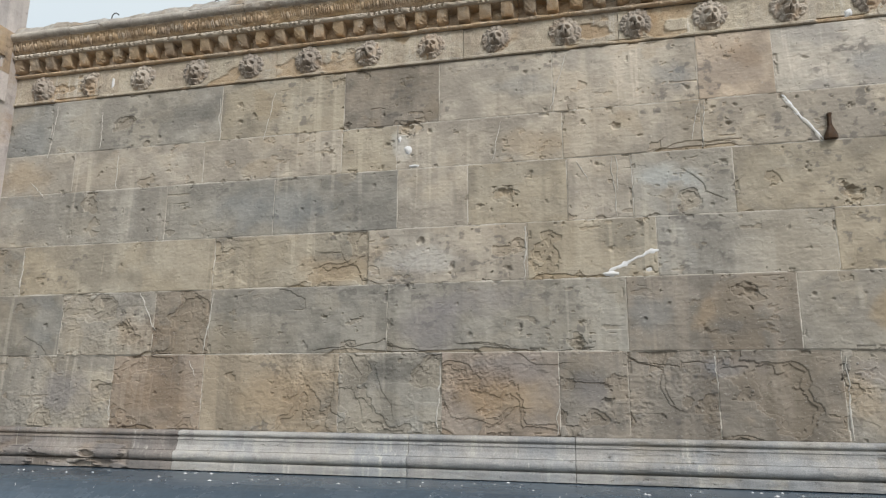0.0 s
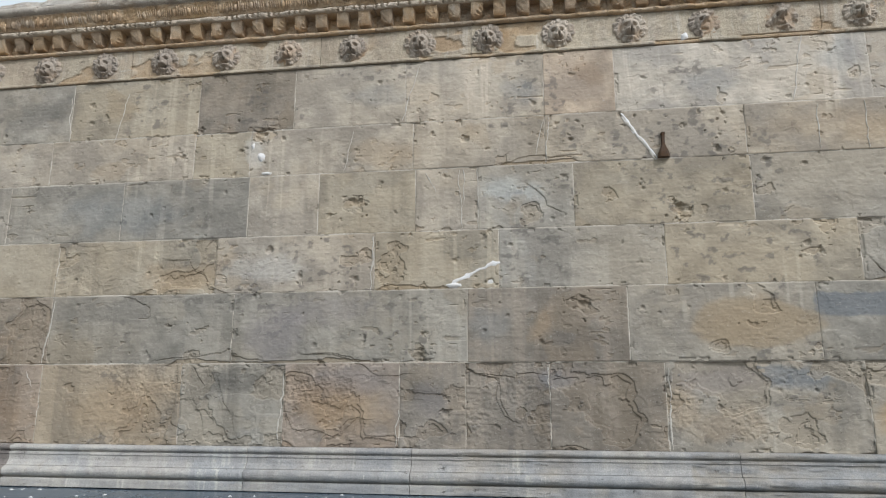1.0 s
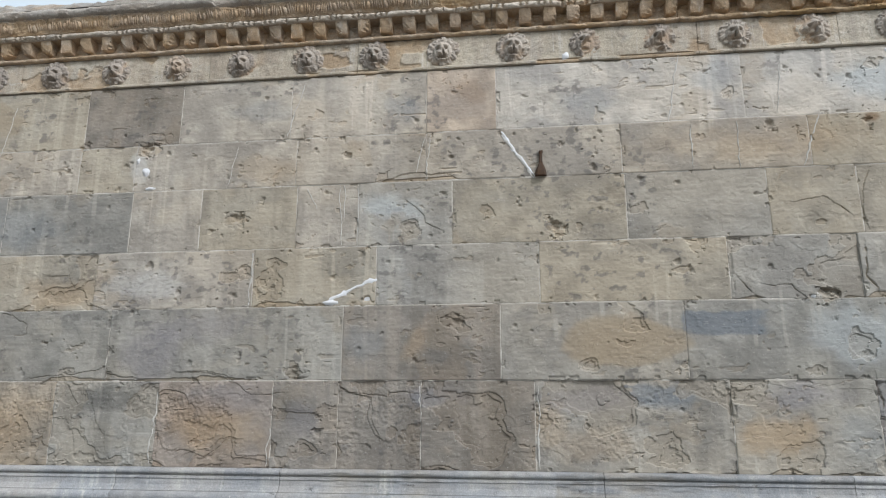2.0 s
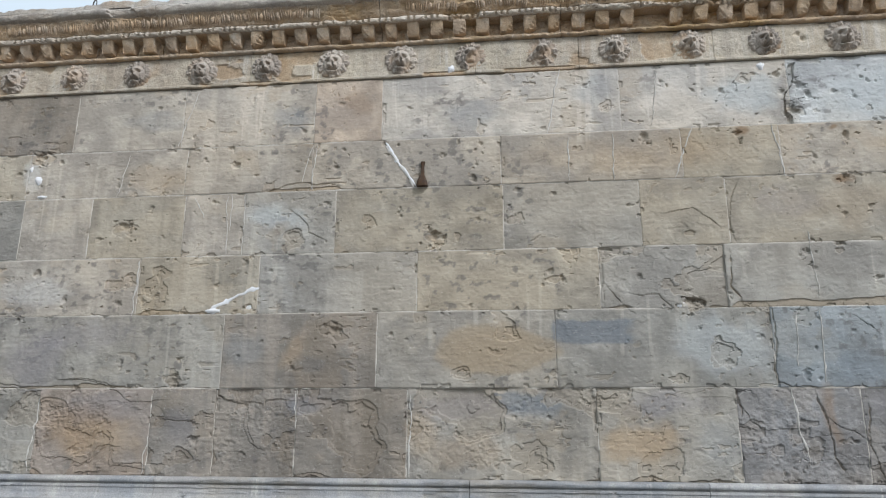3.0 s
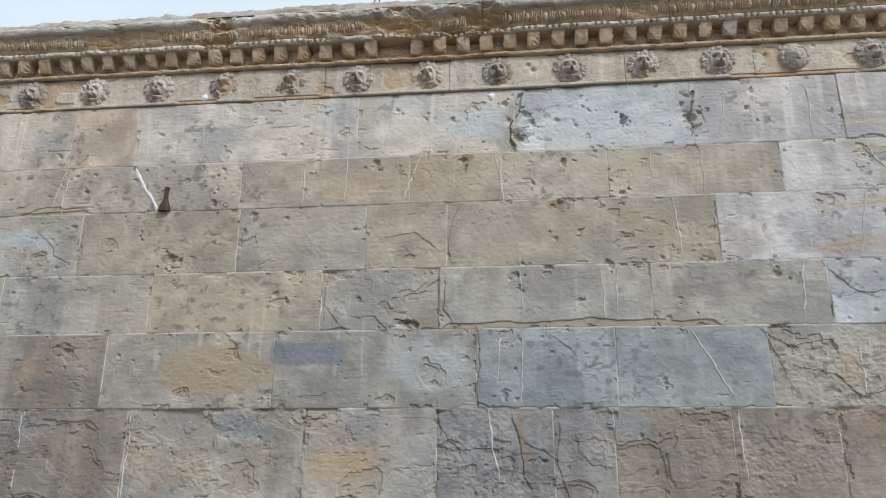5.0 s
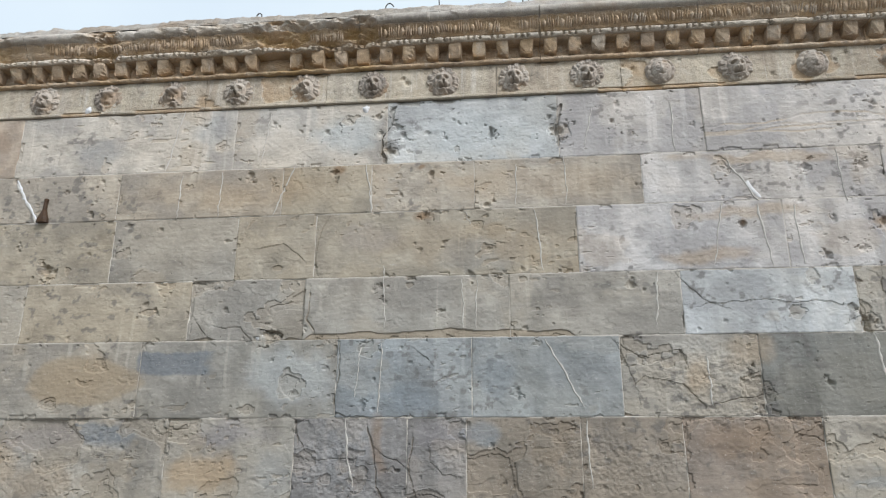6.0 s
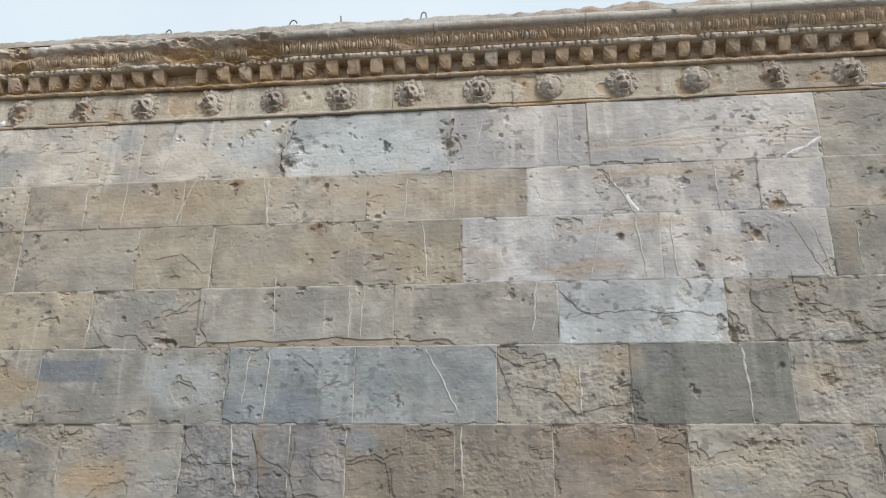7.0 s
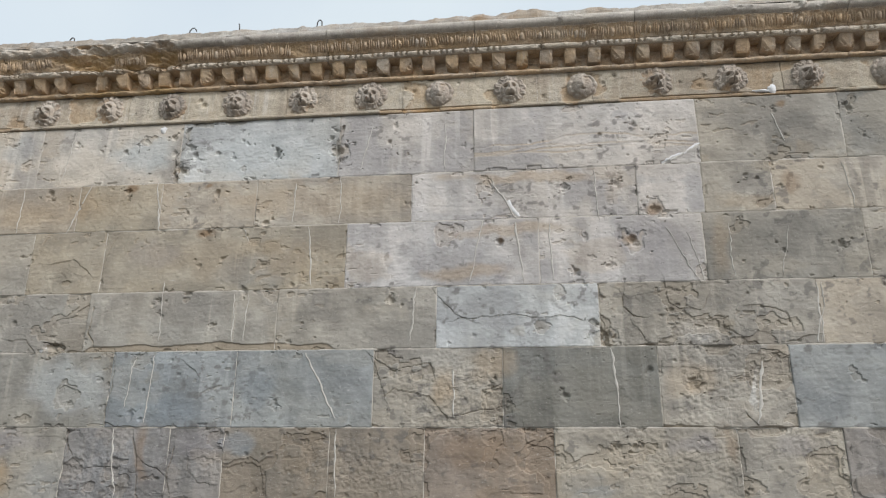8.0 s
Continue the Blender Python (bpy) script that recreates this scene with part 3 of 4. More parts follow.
def relief(x, z, box_of, rough, seed):
    """How far the face of a block stands out at x, z, and how fresh its break is there."""
    x0, x1, z0, z1 = box_of
    h = 0.004 * fbm(x * 2.2, z * 3.0, 3, seed) + 0.0013 * fbm(x * 13, z * 15, 5, seed + 3)
    h = h + 0.0012 * fbm(x * 6, z * 50, 3, seed + 5) + 0.0020 * fbm(x * 44, z * 50, 2, seed + 6)
    spall = np.zeros_like(h)
    if rough:
        worn = smooth(-0.02, 0.28, fbm(x * 2.4, z * 2.8, 4, seed + 12))
        h = h + 0.003 * fbm(x * 7, z * 9, 5, seed + 7) + worn * (0.0045 * fbm(x * 26, z * 30, 3, seed + 8) + 0.0045 * fbm(x * 55, z * 60, 2, seed + 10))
        layers = 3.4 * fbm(x * 2.1 + 0.25 * fbm(x * 9, z * 9, 4, 2), z * 3.1, 5, seed + 9)
        step = np.floor(layers) + smooth(0.93, 1.0, layers - np.floor(layers))
        h = h + 0.0026 * np.clip(step, -3, 2)
    # flakes that have come away along the bedding
    field = fbm(x * 3.4, z * 4.4, 6, seed + 11)
    for level, deep in ((0.12 if rough else 0.40, 0.0070), (0.26 if rough else 0.5, 0.007)):
        gone = smooth(level, level + 0.012, field)
        h = h - deep * gone
        spall = np.maximum(spall, 0.3 * gone)
    # short scratches and pits along the bedding, in clusters, and rusty clouds round them
    cluster = smooth(0.0, 0.28, fbm(x * 1.7, z * 2.3, 3, seed + 31))
    pit = smooth(0.34, 0.40, fbm(x * 13 + 3 * fbm(x * 3, z * 3, 2, seed + 32), z * 26, 4, seed + 33)) * cluster
    h = h - 0.0045 * pit
    # dents and knocks, small and shallow, over the whole face
    dents = fbm(x * 10, z * 13, 3, seed + 35)
    h = h - 0.0016 * smooth(0.26, 0.34, dents) + 0.0014 * smooth(0.32, 0.40, fbm(x * 15, z * 24, 3, seed + 36))
    rust = smooth(0.10, 0.34, fbm(x * 2.6, z * 3.2, 5, seed + 34)) * cluster
    spall = np.maximum(spall, np.maximum(0.42 * rust, 0.4 * pit))
    # crumbled lower edge
    worn = 0.5 + fbm(x * 3.0, z * 0 + seed, 4, seed + 13)
    low = smooth(0.0, 0.008, (z0 + 0.09 * worn * worn * (0.9 if rough else 0.4) - (0.025 if rough else 0.05)) - z)
    h = h - 0.010 * low
    spall = np.maximum(spall, 0.6 * low)
    for fx0, fx1, level, high in FLAKED:
        if abs(level - z0) < 0.01:
            edge = level + high * (1 + 1.6 * fbm(x * 2.7, z * 0, 5, fx0 + 3)) * smooth(fx0, fx0 + 0.08, x) * smooth(fx1, fx1 - 0.08, x)
            off = smooth(0.0, 0.004, edge - z)
            h = h - 0.008 * off
            spall = np.maximum(spall, 0.8 * off)
    # joints: rounded arrises, with chips broken off
    d = np.minimum(np.minimum(x - x0, x1 - x), np.minimum(z - z0, z1 - z)) + 0.003 * fbm(x * 18, z * 18, 3, seed + 17)
    h = h - 0.0022 * (1 - smooth(-0.001, 0.006, d))
    chip = smooth(0.28 if rough else 0.36, 0.32 if rough else 0.40, fbm(x * 10, z * 10, 4, seed + 19)) * (1 - smooth(0.015, 0.03, d))
    h = h - 0.009 * chip
    # ochre patch and veins in the stone
    oval = np.hypot((x - 0.47) / 0.40, (z - 2.085) / 0.165) + 0.25 * fbm(x * 5, z * 6, 4, 23)
    spall = np.maximum(spall, 0.95 * smooth(1.1, 0.85, oval))
    if 4.6 < x0 < 4.8 and z0 > 3.5:
        for lift, bend in ((3.735, 0.05), (3.775, 0.065), (3.71, 0.03), (3.69, 0.05)):
            vein = np.abs(z - lift - bend * np.exp(-((x - 5.6) / 0.6) ** 2) - 0.05 * fbm(x * 3, z * 0, 5, lift * 9))
            spall = np.maximum(spall, np.clip(0.6 + 1.6 * fbm(x * 4, z * 30, 4, lift), 0, 1) * smooth(0.011, 0.002, vein))
            h = h - 0.0012 * smooth(0.010, 0.004, vein)
    for sx, sz, ex, ez, w in SCARS:
        if max(sx, ex) > x0 - 0.1 and min(sx, ex) < x1 + 0.1 and max(sz, ez) > z0 - 0.1 and min(sz, ez) < z1 + 0.1:
            wx, wz = x + 0.075 * fbm(x * 5, z * 5, 5, sx + 1), z + 0.075 * fbm(x * 5, z * 5, 5, sz + 5)
            ux, uz = ex - sx, ez - sz
            t = np.clip(((wx - sx) * ux + (wz - sz) * uz) / (ux * ux + uz * uz), 0, 1)
            off = np.hypot(wx - sx - t * ux, wz - sz - t * uz) / (0.8 * w * np.maximum(0.12, 0.75 + 1.5 * fbm(x * 9, z * 9, 3, ex)))
            cut = smooth(1.0, 0.75, off)
            h = h - (0.009 + 0.5 * w) * cut
            spall = np.maximum(spall, 0.22 * cut)
    for w, run in CRACKS:
        if max(q[0] for q in run) < x0 - 0.1 or min(q[0] for q in run) > x1 + 0.1 or max(q[1] for q in run) < z0 - 0.1 or min(q[1] for q in run) > z1 + 0.1:
            continue
        wx, wz = x + 0.035 * fbm(x * 7, z * 7, 5, run[0][0] + 1), z + 0.035 * fbm(x * 7, z * 7, 5, run[0][1] + 5)
        off, side = np.full_like(h, 9.0), np.zeros_like(h)
        for (sx, sz), (ex, ez) in zip(run, run[1:]):
            ux, uz = ex - sx, ez - sz
            t = np.clip(((wx - sx) * ux + (wz - sz) * uz) / (ux * ux + uz * uz + 1e-9), 0, 1)
            far = np.hypot(wx - sx - t * ux, wz - sz - t * uz)
            side = np.where(far < off, np.sign(ux * (wz - sz) - uz * (wx - sx)), side)
            off = np.minimum(off, far)
        wide = 0.58 * w * np.clip(0.8 + 1.2 * fbm(x * 8, z * 8, 3, run[0][0]), 0.45, 1.4)
        cut = smooth(1.0, 0.4, off / wide)
        h = h - (0.002 + 0.45 * w) * cut + 0.0022 * smooth(0.10, 0.0, off) * side
        spall = np.maximum(spall, (0.75 if w > 0.009 else 0.35) * cut)
    for cx, cz, r in CRATERS:
        if x0 - 0.08 < cx < x1 + 0.08 and z0 - 0.08 < cz < z1 + 0.08:
            dx, dz = x - cx, z - cz
            t = np.sqrt(dx * dx + dz * dz) / (0.9 * r) * (1 + 1.3 * fbm(x * 28, z * 34, 3, seed + cx))
            h = h - min(0.75 * r, 0.024) * smooth(1.3, 0.05, t)
            spall = np.maximum(spall, 0.12 * smooth(1.2, 0.6, t))
            if r > 0.035:
                rim = np.clip(1 - np.sqrt(dx * dx + (dz * 1.3) ** 2) / (2.4 * r) + 0.9 * fbm(x * 14, z * 14, 3, cx), 0, 1)
                h = h - 0.006 * smooth(0.25, 0.32, rim)
                spall = np.maximum(spall, 0.5 * smooth(0.3, 0.6, rim))
    # blue-black crust
    dark = np.maximum(np.abs((x - 1.12) / 0.27), np.abs((z - 2.205) / 0.08)) + 0.3 * fbm(x * 12, z * 12, 4, 24)
    haze = np.hypot((x - 0.45) / 0.55, (z - 1.76) / 0.09) + 0.5 * fbm(x * 5, z * 6, 4, 25)
    spall = np.where(spall < 0.2, -np.maximum(0.75 * smooth(1.05, 0.8, dark), 0.45 * smooth(1.0, 0.6, haze)), spall)
    return h, spall


def tones(x, z, base, spall, seed):
    """The stone's colour at x, z: the block's own, clouds and run-off that pass over the joints, stains, fresh breaks,
    and two broad light casts.
    """
    wx, wz = x + 0.10 * fbm(x * 4, z * 4, 4, 51), z + 0.07 * fbm(x * 4, z * 4, 4, 52)
    col = base * np.ones(x.shape + (1,))

    def over(colour, amount):
        return col + (np.asarray(colour) - col) * amount[..., None]
    drift = fbm(x * 0.9, z * 1.1, 4, 53)
    col = col * (1 + drift[..., None] * np.array([0.08, 0.0, -0.12]))
    col = col * (1 + 0.30 * fbm(x * 2.3, z * 2.6, 6, seed + 41) + 0.42 * fbm(x * 9, z * 10, 6, seed + 42))[..., None]
    # a broad cool and a broad warm cast of light, put into the stone colour
    cool_cast = smooth(1.3, 0.2, np.hypot((x - 2.6) / 1.7, (z - 1.9) / 0.75))
    warm_cast = smooth(1.3, 0.2, np.hypot((x + 0.3) / 1.9, (z - 3.65) / 0.8))
    col = col * (1 + cool_cast[..., None] * np.array([-0.03, 0.0, 0.025]) + warm_cast[..., None] * np.array([0.07, 0.03, -0.03]))
    own = fbm(x * 3.1, z * 3.7, 6, seed + 43)
    col = over(base * np.array([0.72, 0.73, 0.76]), 0.6 * smooth(0.10, 0.30, own))
    col = over(base * np.array([1.16, 1.13, 1.08]), 0.55 * smooth(-0.12, -0.30, own))
    # run-off: broad dark and pale bands, and fine lime lines, that fade in and out down the wall
    band = fbm(x * 7, z * 0.55, 5, 54)
    fade = smooth(-0.15, 0.2, fbm(x * 1.3, z * 1.5, 3, 55))
    col = over(base * 0.62, 0.5 * smooth(0.05, 0.34, band) * fade)
    col = over(base * 1.32, 0.5 * smooth(-0.08, -0.34, band) * fade)
    line = fbm((x + 0.03 * fbm(x * 2, z * 1.5, 3, 50)) * 23, z * 0.7, 4, 56)
    col = over(base * 1.5, 0.42 * smooth(0.24, 0.40, line) * smooth(0.0, 0.25, fbm(x * 1.9, z * 1.9, 3, 57)))
    # soot that clings in clusters of small spots
    spots = smooth(0.20, 0.34, fbm(x * 17, z * 21, 5, 58)) * smooth(0.02, 0.26, fbm(x * 2.0, z * 2.4, 4, 59))
    col = over((0.12, 0.11, 0.10), 0.6 * spots)
    for kind, places in STAINS.items():
        for cx, cz, rx, rz, strength in places:
            if cx + 1.5 * rx < x.min() or cx - 1.5 * rx > x.max() or cz + 1.5 * rz < z.min() or cz - 1.5 * rz > z.max():
                continue
            far = np.hypot((wx - cx) / rx, (wz - cz) / rz) + 0.45 * fbm(x * 9, z * 9, 4, cx)
            col = over(STAIN_COLOURS[kind], 0.95 * strength * smooth(1.15, 0.4, far))
    fresh = np.clip(spall, 0, 1)
    col = over(base * np.array([0.97, 0.85, 0.69]), 0.8 * fresh)
    return over((0.15, 0.165, 0.18), np.clip(-spall, 0, 1))


def block_at(x, z):
    """The block under a place: its outline, whether it is rough, its seed and how proud it stands."""
    for k, (joints, letters) in enumerate(COURSES):
        if LEVELS[k] <= z < LEVELS[k + 1]:
            xs = [WEST, *joints, EAST]
            for j in range(len(xs) - 1):
                if xs[j] <= x < xs[j + 1]:
                    return (xs[j], xs[j + 1], LEVELS[k], LEVELS[k + 1]), letters[j].isupper(), k * 20 + j, PROUD[k, j]
    return None


PROUD = np.random.RandomState(3).uniform(-0.003, 0.004, (6, 24))


# ---------------------------------------------------------------- ground
bm = bmesh.new()
bmesh.ops.create_grid(bm, x_segments=40, y_segments=40, size=600)
tagged(part("ground", bm, GROUND), "dull brown stone paving at the foot of the wall", "ground", kind="structure")

# ---------------------------------------------------------------- wall
bm = bmesh.new()
box(bm, WEST - 0.3, EAST, 0.055, 0.9, 0.0, 4.78)
wall_north = tagged(part("wall_north", bm, MORTAR), "old ashlar wall of mixed tan and grey sandstone blocks, pitted", "wall", kind="structure")

GAP, CELL = 0.0022, 0.0062


def stone_block(k, j, x0, x1, tone):
    z0, z1 = LEVELS[k] + GAP, LEVELS[k + 1] - GAP
    a, b = x0 + GAP, x1 - GAP
    cell = CELL if a < 7.6 else 0.03
    nu, nv = max(8, int((b - a) / cell)), max(8, int((z1 - z0) / cell))
    u, v = np.linspace(a, b, nu), np.linspace(z0, z1, nv)
    x, z = np.meshgrid(u, v, indexing="ij")
    h, spall = relief(x, z, (a, b, z0, z1), tone.isupper(), k * 20 + j)
    y = -(h + PROUD[k, j])
    front = np.stack([x, y, z], -1).reshape(-1, 3)
    faces = grid_faces(nu, nv).tolist()
    ring = [i * nv for i in range(nu)] + [(nu - 1) * nv + i for i in range(1, nv)] + [i * nv + nv - 1 for i in range(nu - 2, -1, -1)] + [i for i in range(nv - 2, 0, -1)]
    back = front[ring].copy()
    back[:, 1] = 0.07
    n = len(front)
    faces += [(ring[i], n + i, n + (i + 1) % len(ring), ring[(i + 1) % len(ring)]) for i in range(len(ring))]
    verts = np.concatenate([front, back])
    verts -= np.array([a, 0, z0])
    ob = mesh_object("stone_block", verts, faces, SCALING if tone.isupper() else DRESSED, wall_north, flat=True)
    colour = tones(x, z, PALETTE[tone.lower()], spall, k * 20 + j).reshape(-1, 3)
    colour = np.concatenate([colour, colour[ring]])
    rgba = np.ones((len(colour), 4), dtype=np.float32)
    rgba[:, :3] = np.clip(colour, 0.02, 0.7)
    ob.data.attributes.new("tone", "FLOAT_COLOR", "POINT").data.foreach_set("color", rgba.ravel())
    ob.location = (a, 0, z0)


def surfaces(places):
    """y of the wall's face at each place (x, z)."""
    out, groups = [0.0] * len(places), {}
    for i, (x, z) in enumerate(places):
        found = block_at(x, z)
        if found:
            groups.setdefault(found, []).append(i)
    for (outline, rough, seed, proud), picked in groups.items():
        x0, x1, z0, z1 = outline
        xz = np.array([places[i] for i in picked])
        h, _ = relief(xz[:, :1], xz[:, 1:], (x0 + GAP, x1 - GAP, z0 + GAP, z1 - GAP), rough, seed)
        for i, value in zip(picked, h[:, 0]):
            out[i] = -(float(value) + proud)
    return out


def mortar_joint(run, width):
    """A ragged strip of pointing along a joint; run: places (x, z) and the way across it."""
    verts, faces = [], []
    above, below = surfaces([(x + 0.011 * ax, z + 0.011 * az) for x, z, ax, az in run]), surfaces([(x - 0.011 * ax, z - 0.011 * az) for x, z, ax, az in run])
    for i, (x, z, ax, az) in enumerate(run):
        w = width * max(0.25, 0.75 + 1.5 * float(fbm(np.array([x * 6.0]), np.array([z * 6.0]), 4, 29)[0]))
        y = max(above[i], below[i]) - 0.0008
        verts += [(x - w * ax, y + 0.003, z - w * az), (x, y - 0.0006, z), (x + w * ax, y + 0.003, z + w * az)]
        if i:
            a = 3 * i
            faces += [(a - 3, a, a + 1, a - 2), (a - 2, a + 1, a + 2, a - 1)]
    mesh_object("mortar_joint", verts, faces, MORTAR, wall_north)


# ---------------------------------------------------------------- lime runs and plaster
def lime_run(x0, z0, x1, z1, half, seed, material=None):
    length = math.hypot(x1 - x0, z1 - z0)
    steps = max(6, int(length / 0.02))
    rng = random.Random(seed)
    phase = rng.uniform(0, 9)
    verts, faces = [], []
    dx, dz = (x1 - x0) / length, (z1 - z0) / length
    spine = []
    for i in range(steps + 1):
        t = i / steps
        bend = 0.016 * (noise.noise((t * 3 + phase, seed, 0)) + 0.6 * noise.noise((t * 11, seed, 4)))
        w = half * (0.28 + 0.42 * abs(noise.noise((t * 6 + phase, 3, seed))) * 2) * min(1.0, 0.35 + 4 * (1 - t), 0.5 + 5 * t)
        spine.append((x0 + (x1 - x0) * t - dz * bend, z0 + (z1 - z0) * t + dx * bend, w))
    for (cx, cz, w), y in zip(spine, surfaces([q[:2] for q in spine])):
        for s, lift in ((-1, 0.001), (-0.45, 0.004), (0.45, 0.004), (1, 0.001)):
            verts.append((cx - dz * s * w, y - lift, cz + dx * s * w))
    for i in range(steps):
        for q in range(3):
            a = i * 4 + q
            faces.append((a, a + 1, a + 5, a + 4))
    mesh_object("lime_run", verts, faces, material or LIME, wall_north, "thin whitish lime run down the stone")


def plaster_patch(cx, cz, w, h, seed, turn=0.0):
    """A lump of white plaster pressed into a break: an uneven domed blob."""
    verts, faces = [(0, -0.014, 0)], []
    n, rings = 22, 4
    for r in range(1, rings + 1):
        for i in range(n):
            a = 2 * math.pi * i / n
            wob = 1 + 0.5 * noise.noise((math.cos(a) * 1.1 + seed, math.sin(a) * 1.1, seed)) + 0.22 * noise.noise((math.cos(a) * 3, math.sin(a) * 3, seed))
            k = r / rings * wob
            px, pz = w * k * math.cos(a), h * k * math.sin(a)
            verts.append((px * math.cos(turn) - pz * math.sin(turn), -0.013 * (1 - (r / rings) ** 2) - 0.002 * noise.noise((px * 40, pz * 40, seed)), px * math.sin(turn) + pz * math.cos(turn)))
    for i in range(n):
        faces.append((0, 1 + i, 1 + (i + 1) % n))
        for r in range(rings - 1):
            a, b = 1 + r * n + i, 1 + r * n + (i + 1) % n
            faces.append((a, a + n, b + n, b))
    ob = mesh_object("plaster_patch", verts, faces, PLASTER, wall_north, "white plaster pressed into a break")
    ob.location = (cx, surfaces([(cx, cz)])[0] + 0.001, cz)


# ---------------------------------------------------------------- mouldings
def resample(points, step):
    points = np.array(points, float)
    lengths = np.hypot(*np.diff(points, axis=0).T)
    at = np.concatenate([[0], np.cumsum(lengths)])
    keep = np.unique(np.concatenate([np.arange(0, at[-1], step), at]))
    keep = keep[np.concatenate([[True], np.diff(keep) > step * 0.15])]
    return np.stack([np.interp(keep, at, points[:, 0]), np.interp(keep, at, points[:, 1])], -1)


def arc(cp, cz, r, a0, a1, n=9):
    return [(cp + r * math.cos(radians(a0 + (a1 - a0) * i / n)), cz + r * math.sin(radians(a0 + (a1 - a0) * i / n))) for i in range(n + 1)]


def moulding(name, profile, x0, x1, material, parent, shape, step=0.008, cell=0.012, label=""):
    """A length of moulding: the profile (out, up) swept along x, worn by shape(x, out, up), with closed ends."""
    prof = resample(profile, step)
    nv = len(prof)
    nu = max(4, int((x1 - x0) / cell))
    x = np.linspace(x0, x1, nu)[:, None] + 0 * prof[None, :, 0]
    p, z = np.broadcast_to(prof[:, 0], x.shape), np.broadcast_to(prof[:, 1], x.shape)
    dp, dz, spall = shape(x, p, z)
    front = np.stack([x, -(p + dp), z + dz], -1).reshape(-1, 3)
    faces = grid_faces(nu, nv).tolist()
    extra = np.array([[x0, 0.08, prof[0, 1]], [x0, 0.08, prof[-1, 1]], [x1, 0.08, prof[0, 1]], [x1, 0.08, prof[-1, 1]]])
    n = len(front)
    faces.append(tuple(range(nv)) + (n + 1, n))
    faces.append(tuple((nu - 1) * nv + i for i in range(nv - 1, -1, -1)) + (n + 2, n + 3))
    ob = mesh_object(name, np.concatenate([front, extra]), faces, material, parent, label, flat=True, spall=np.concatenate([spall.ravel(), np.zeros(4)]))
    return ob


def base_wear(x, p, z):
    e = fbm(x * 1.1, z * 0, 4, 41)
    broken = smooth(0.14, 0.2, e) * (0.4 + 0.9 * fbm(x * 6, z * 30, 3, 43))
    lost = smooth(-5.0, -5.06, x) * smooth(0.02, 0.2, fbm(x * 5, z * 22, 4, 47) + 0.08)
    dp = 0.0035 * fbm(x * 9, z * 40, 4, 42) - 0.012 * np.clip(broken, 0, 1) - 0.03 * lost * smooth(1.2, 1.12, z)
    return dp, 0 * x, 0.6 * np.clip(broken, 0, 1) + 0.3 * lost


BASE_PROFILE = [(0.0, 1.29), (0.030, 1.283), *arc(0.030, 1.266, 0.017, 90, -60, 6), (0.026, 1.246), (0.026, 1.241), (0.044, 1.238), (0.046, 1.224), (0.040, 1.221), (0.044, 1.185),
                (0.056, 1.160), (0.064, 1.150), (0.062, 1.146), *arc(0.066, 1.112, 0.036, 75, -80, 9), (0.062, 1.070), (0.092, 1.068), (0.094, 1.055), (0.094, 1.012), (0.05, 1.008)]
BASE_JOINTS = [WEST, -4.65, -2.86, -1.73, 0.32, 1.75, 3.4, 5.2, 7.1, EAST]

# ---------------------------------------------------------------- cornice and frieze
BED = [(0.0, 4.338), (0.018, 4.340), *arc(0.018, 4.354, 0.014, -80, 80, 6), (0.008, 4.372), (-0.018, 4.380), (-0.024, 4.488), (0.050, 4.491), (0.078, 4.496)]
BEADS = [(0.06, 4.494), *arc(0.078, 4.515, 0.020, -80, 80, 8), (0.072, 4.538), (0.072, 4.544), (0.05, 4.546)]
OVOLO = [(0.05, 4.545), (0.078, 4.547), (0.086, 4.560), (0.098, 4.590), (0.112, 4.625), (0.120, 4.640), (0.128, 4.652), (0.10, 4.66)]
CROWN = [(0.126, 4.646), (0.126, 4.652), *arc(0.126, 4.690, 0.036, -75, 95, 12), (0.118, 4.730), (0.112, 4.738)]
CAPPING = [(0.112, 4.742), (0.104, 4.775), (0.090, 4.80), (0.075, 4.83), (0.045, 4.850), (-0.10, 4.862), (-0.5, 4.86)]


def decay(x):
    """0 where the cornice has kept its edges, 1 where it has weathered away."""
    kept = np.maximum(smooth(-0.3, -0.8, x), smooth(5.8, 5.9, x))
    return (1 - 0.7 * kept) * smooth(-0.26, 0.18, fbm(x * 1.4, x * 0, 4, 61))


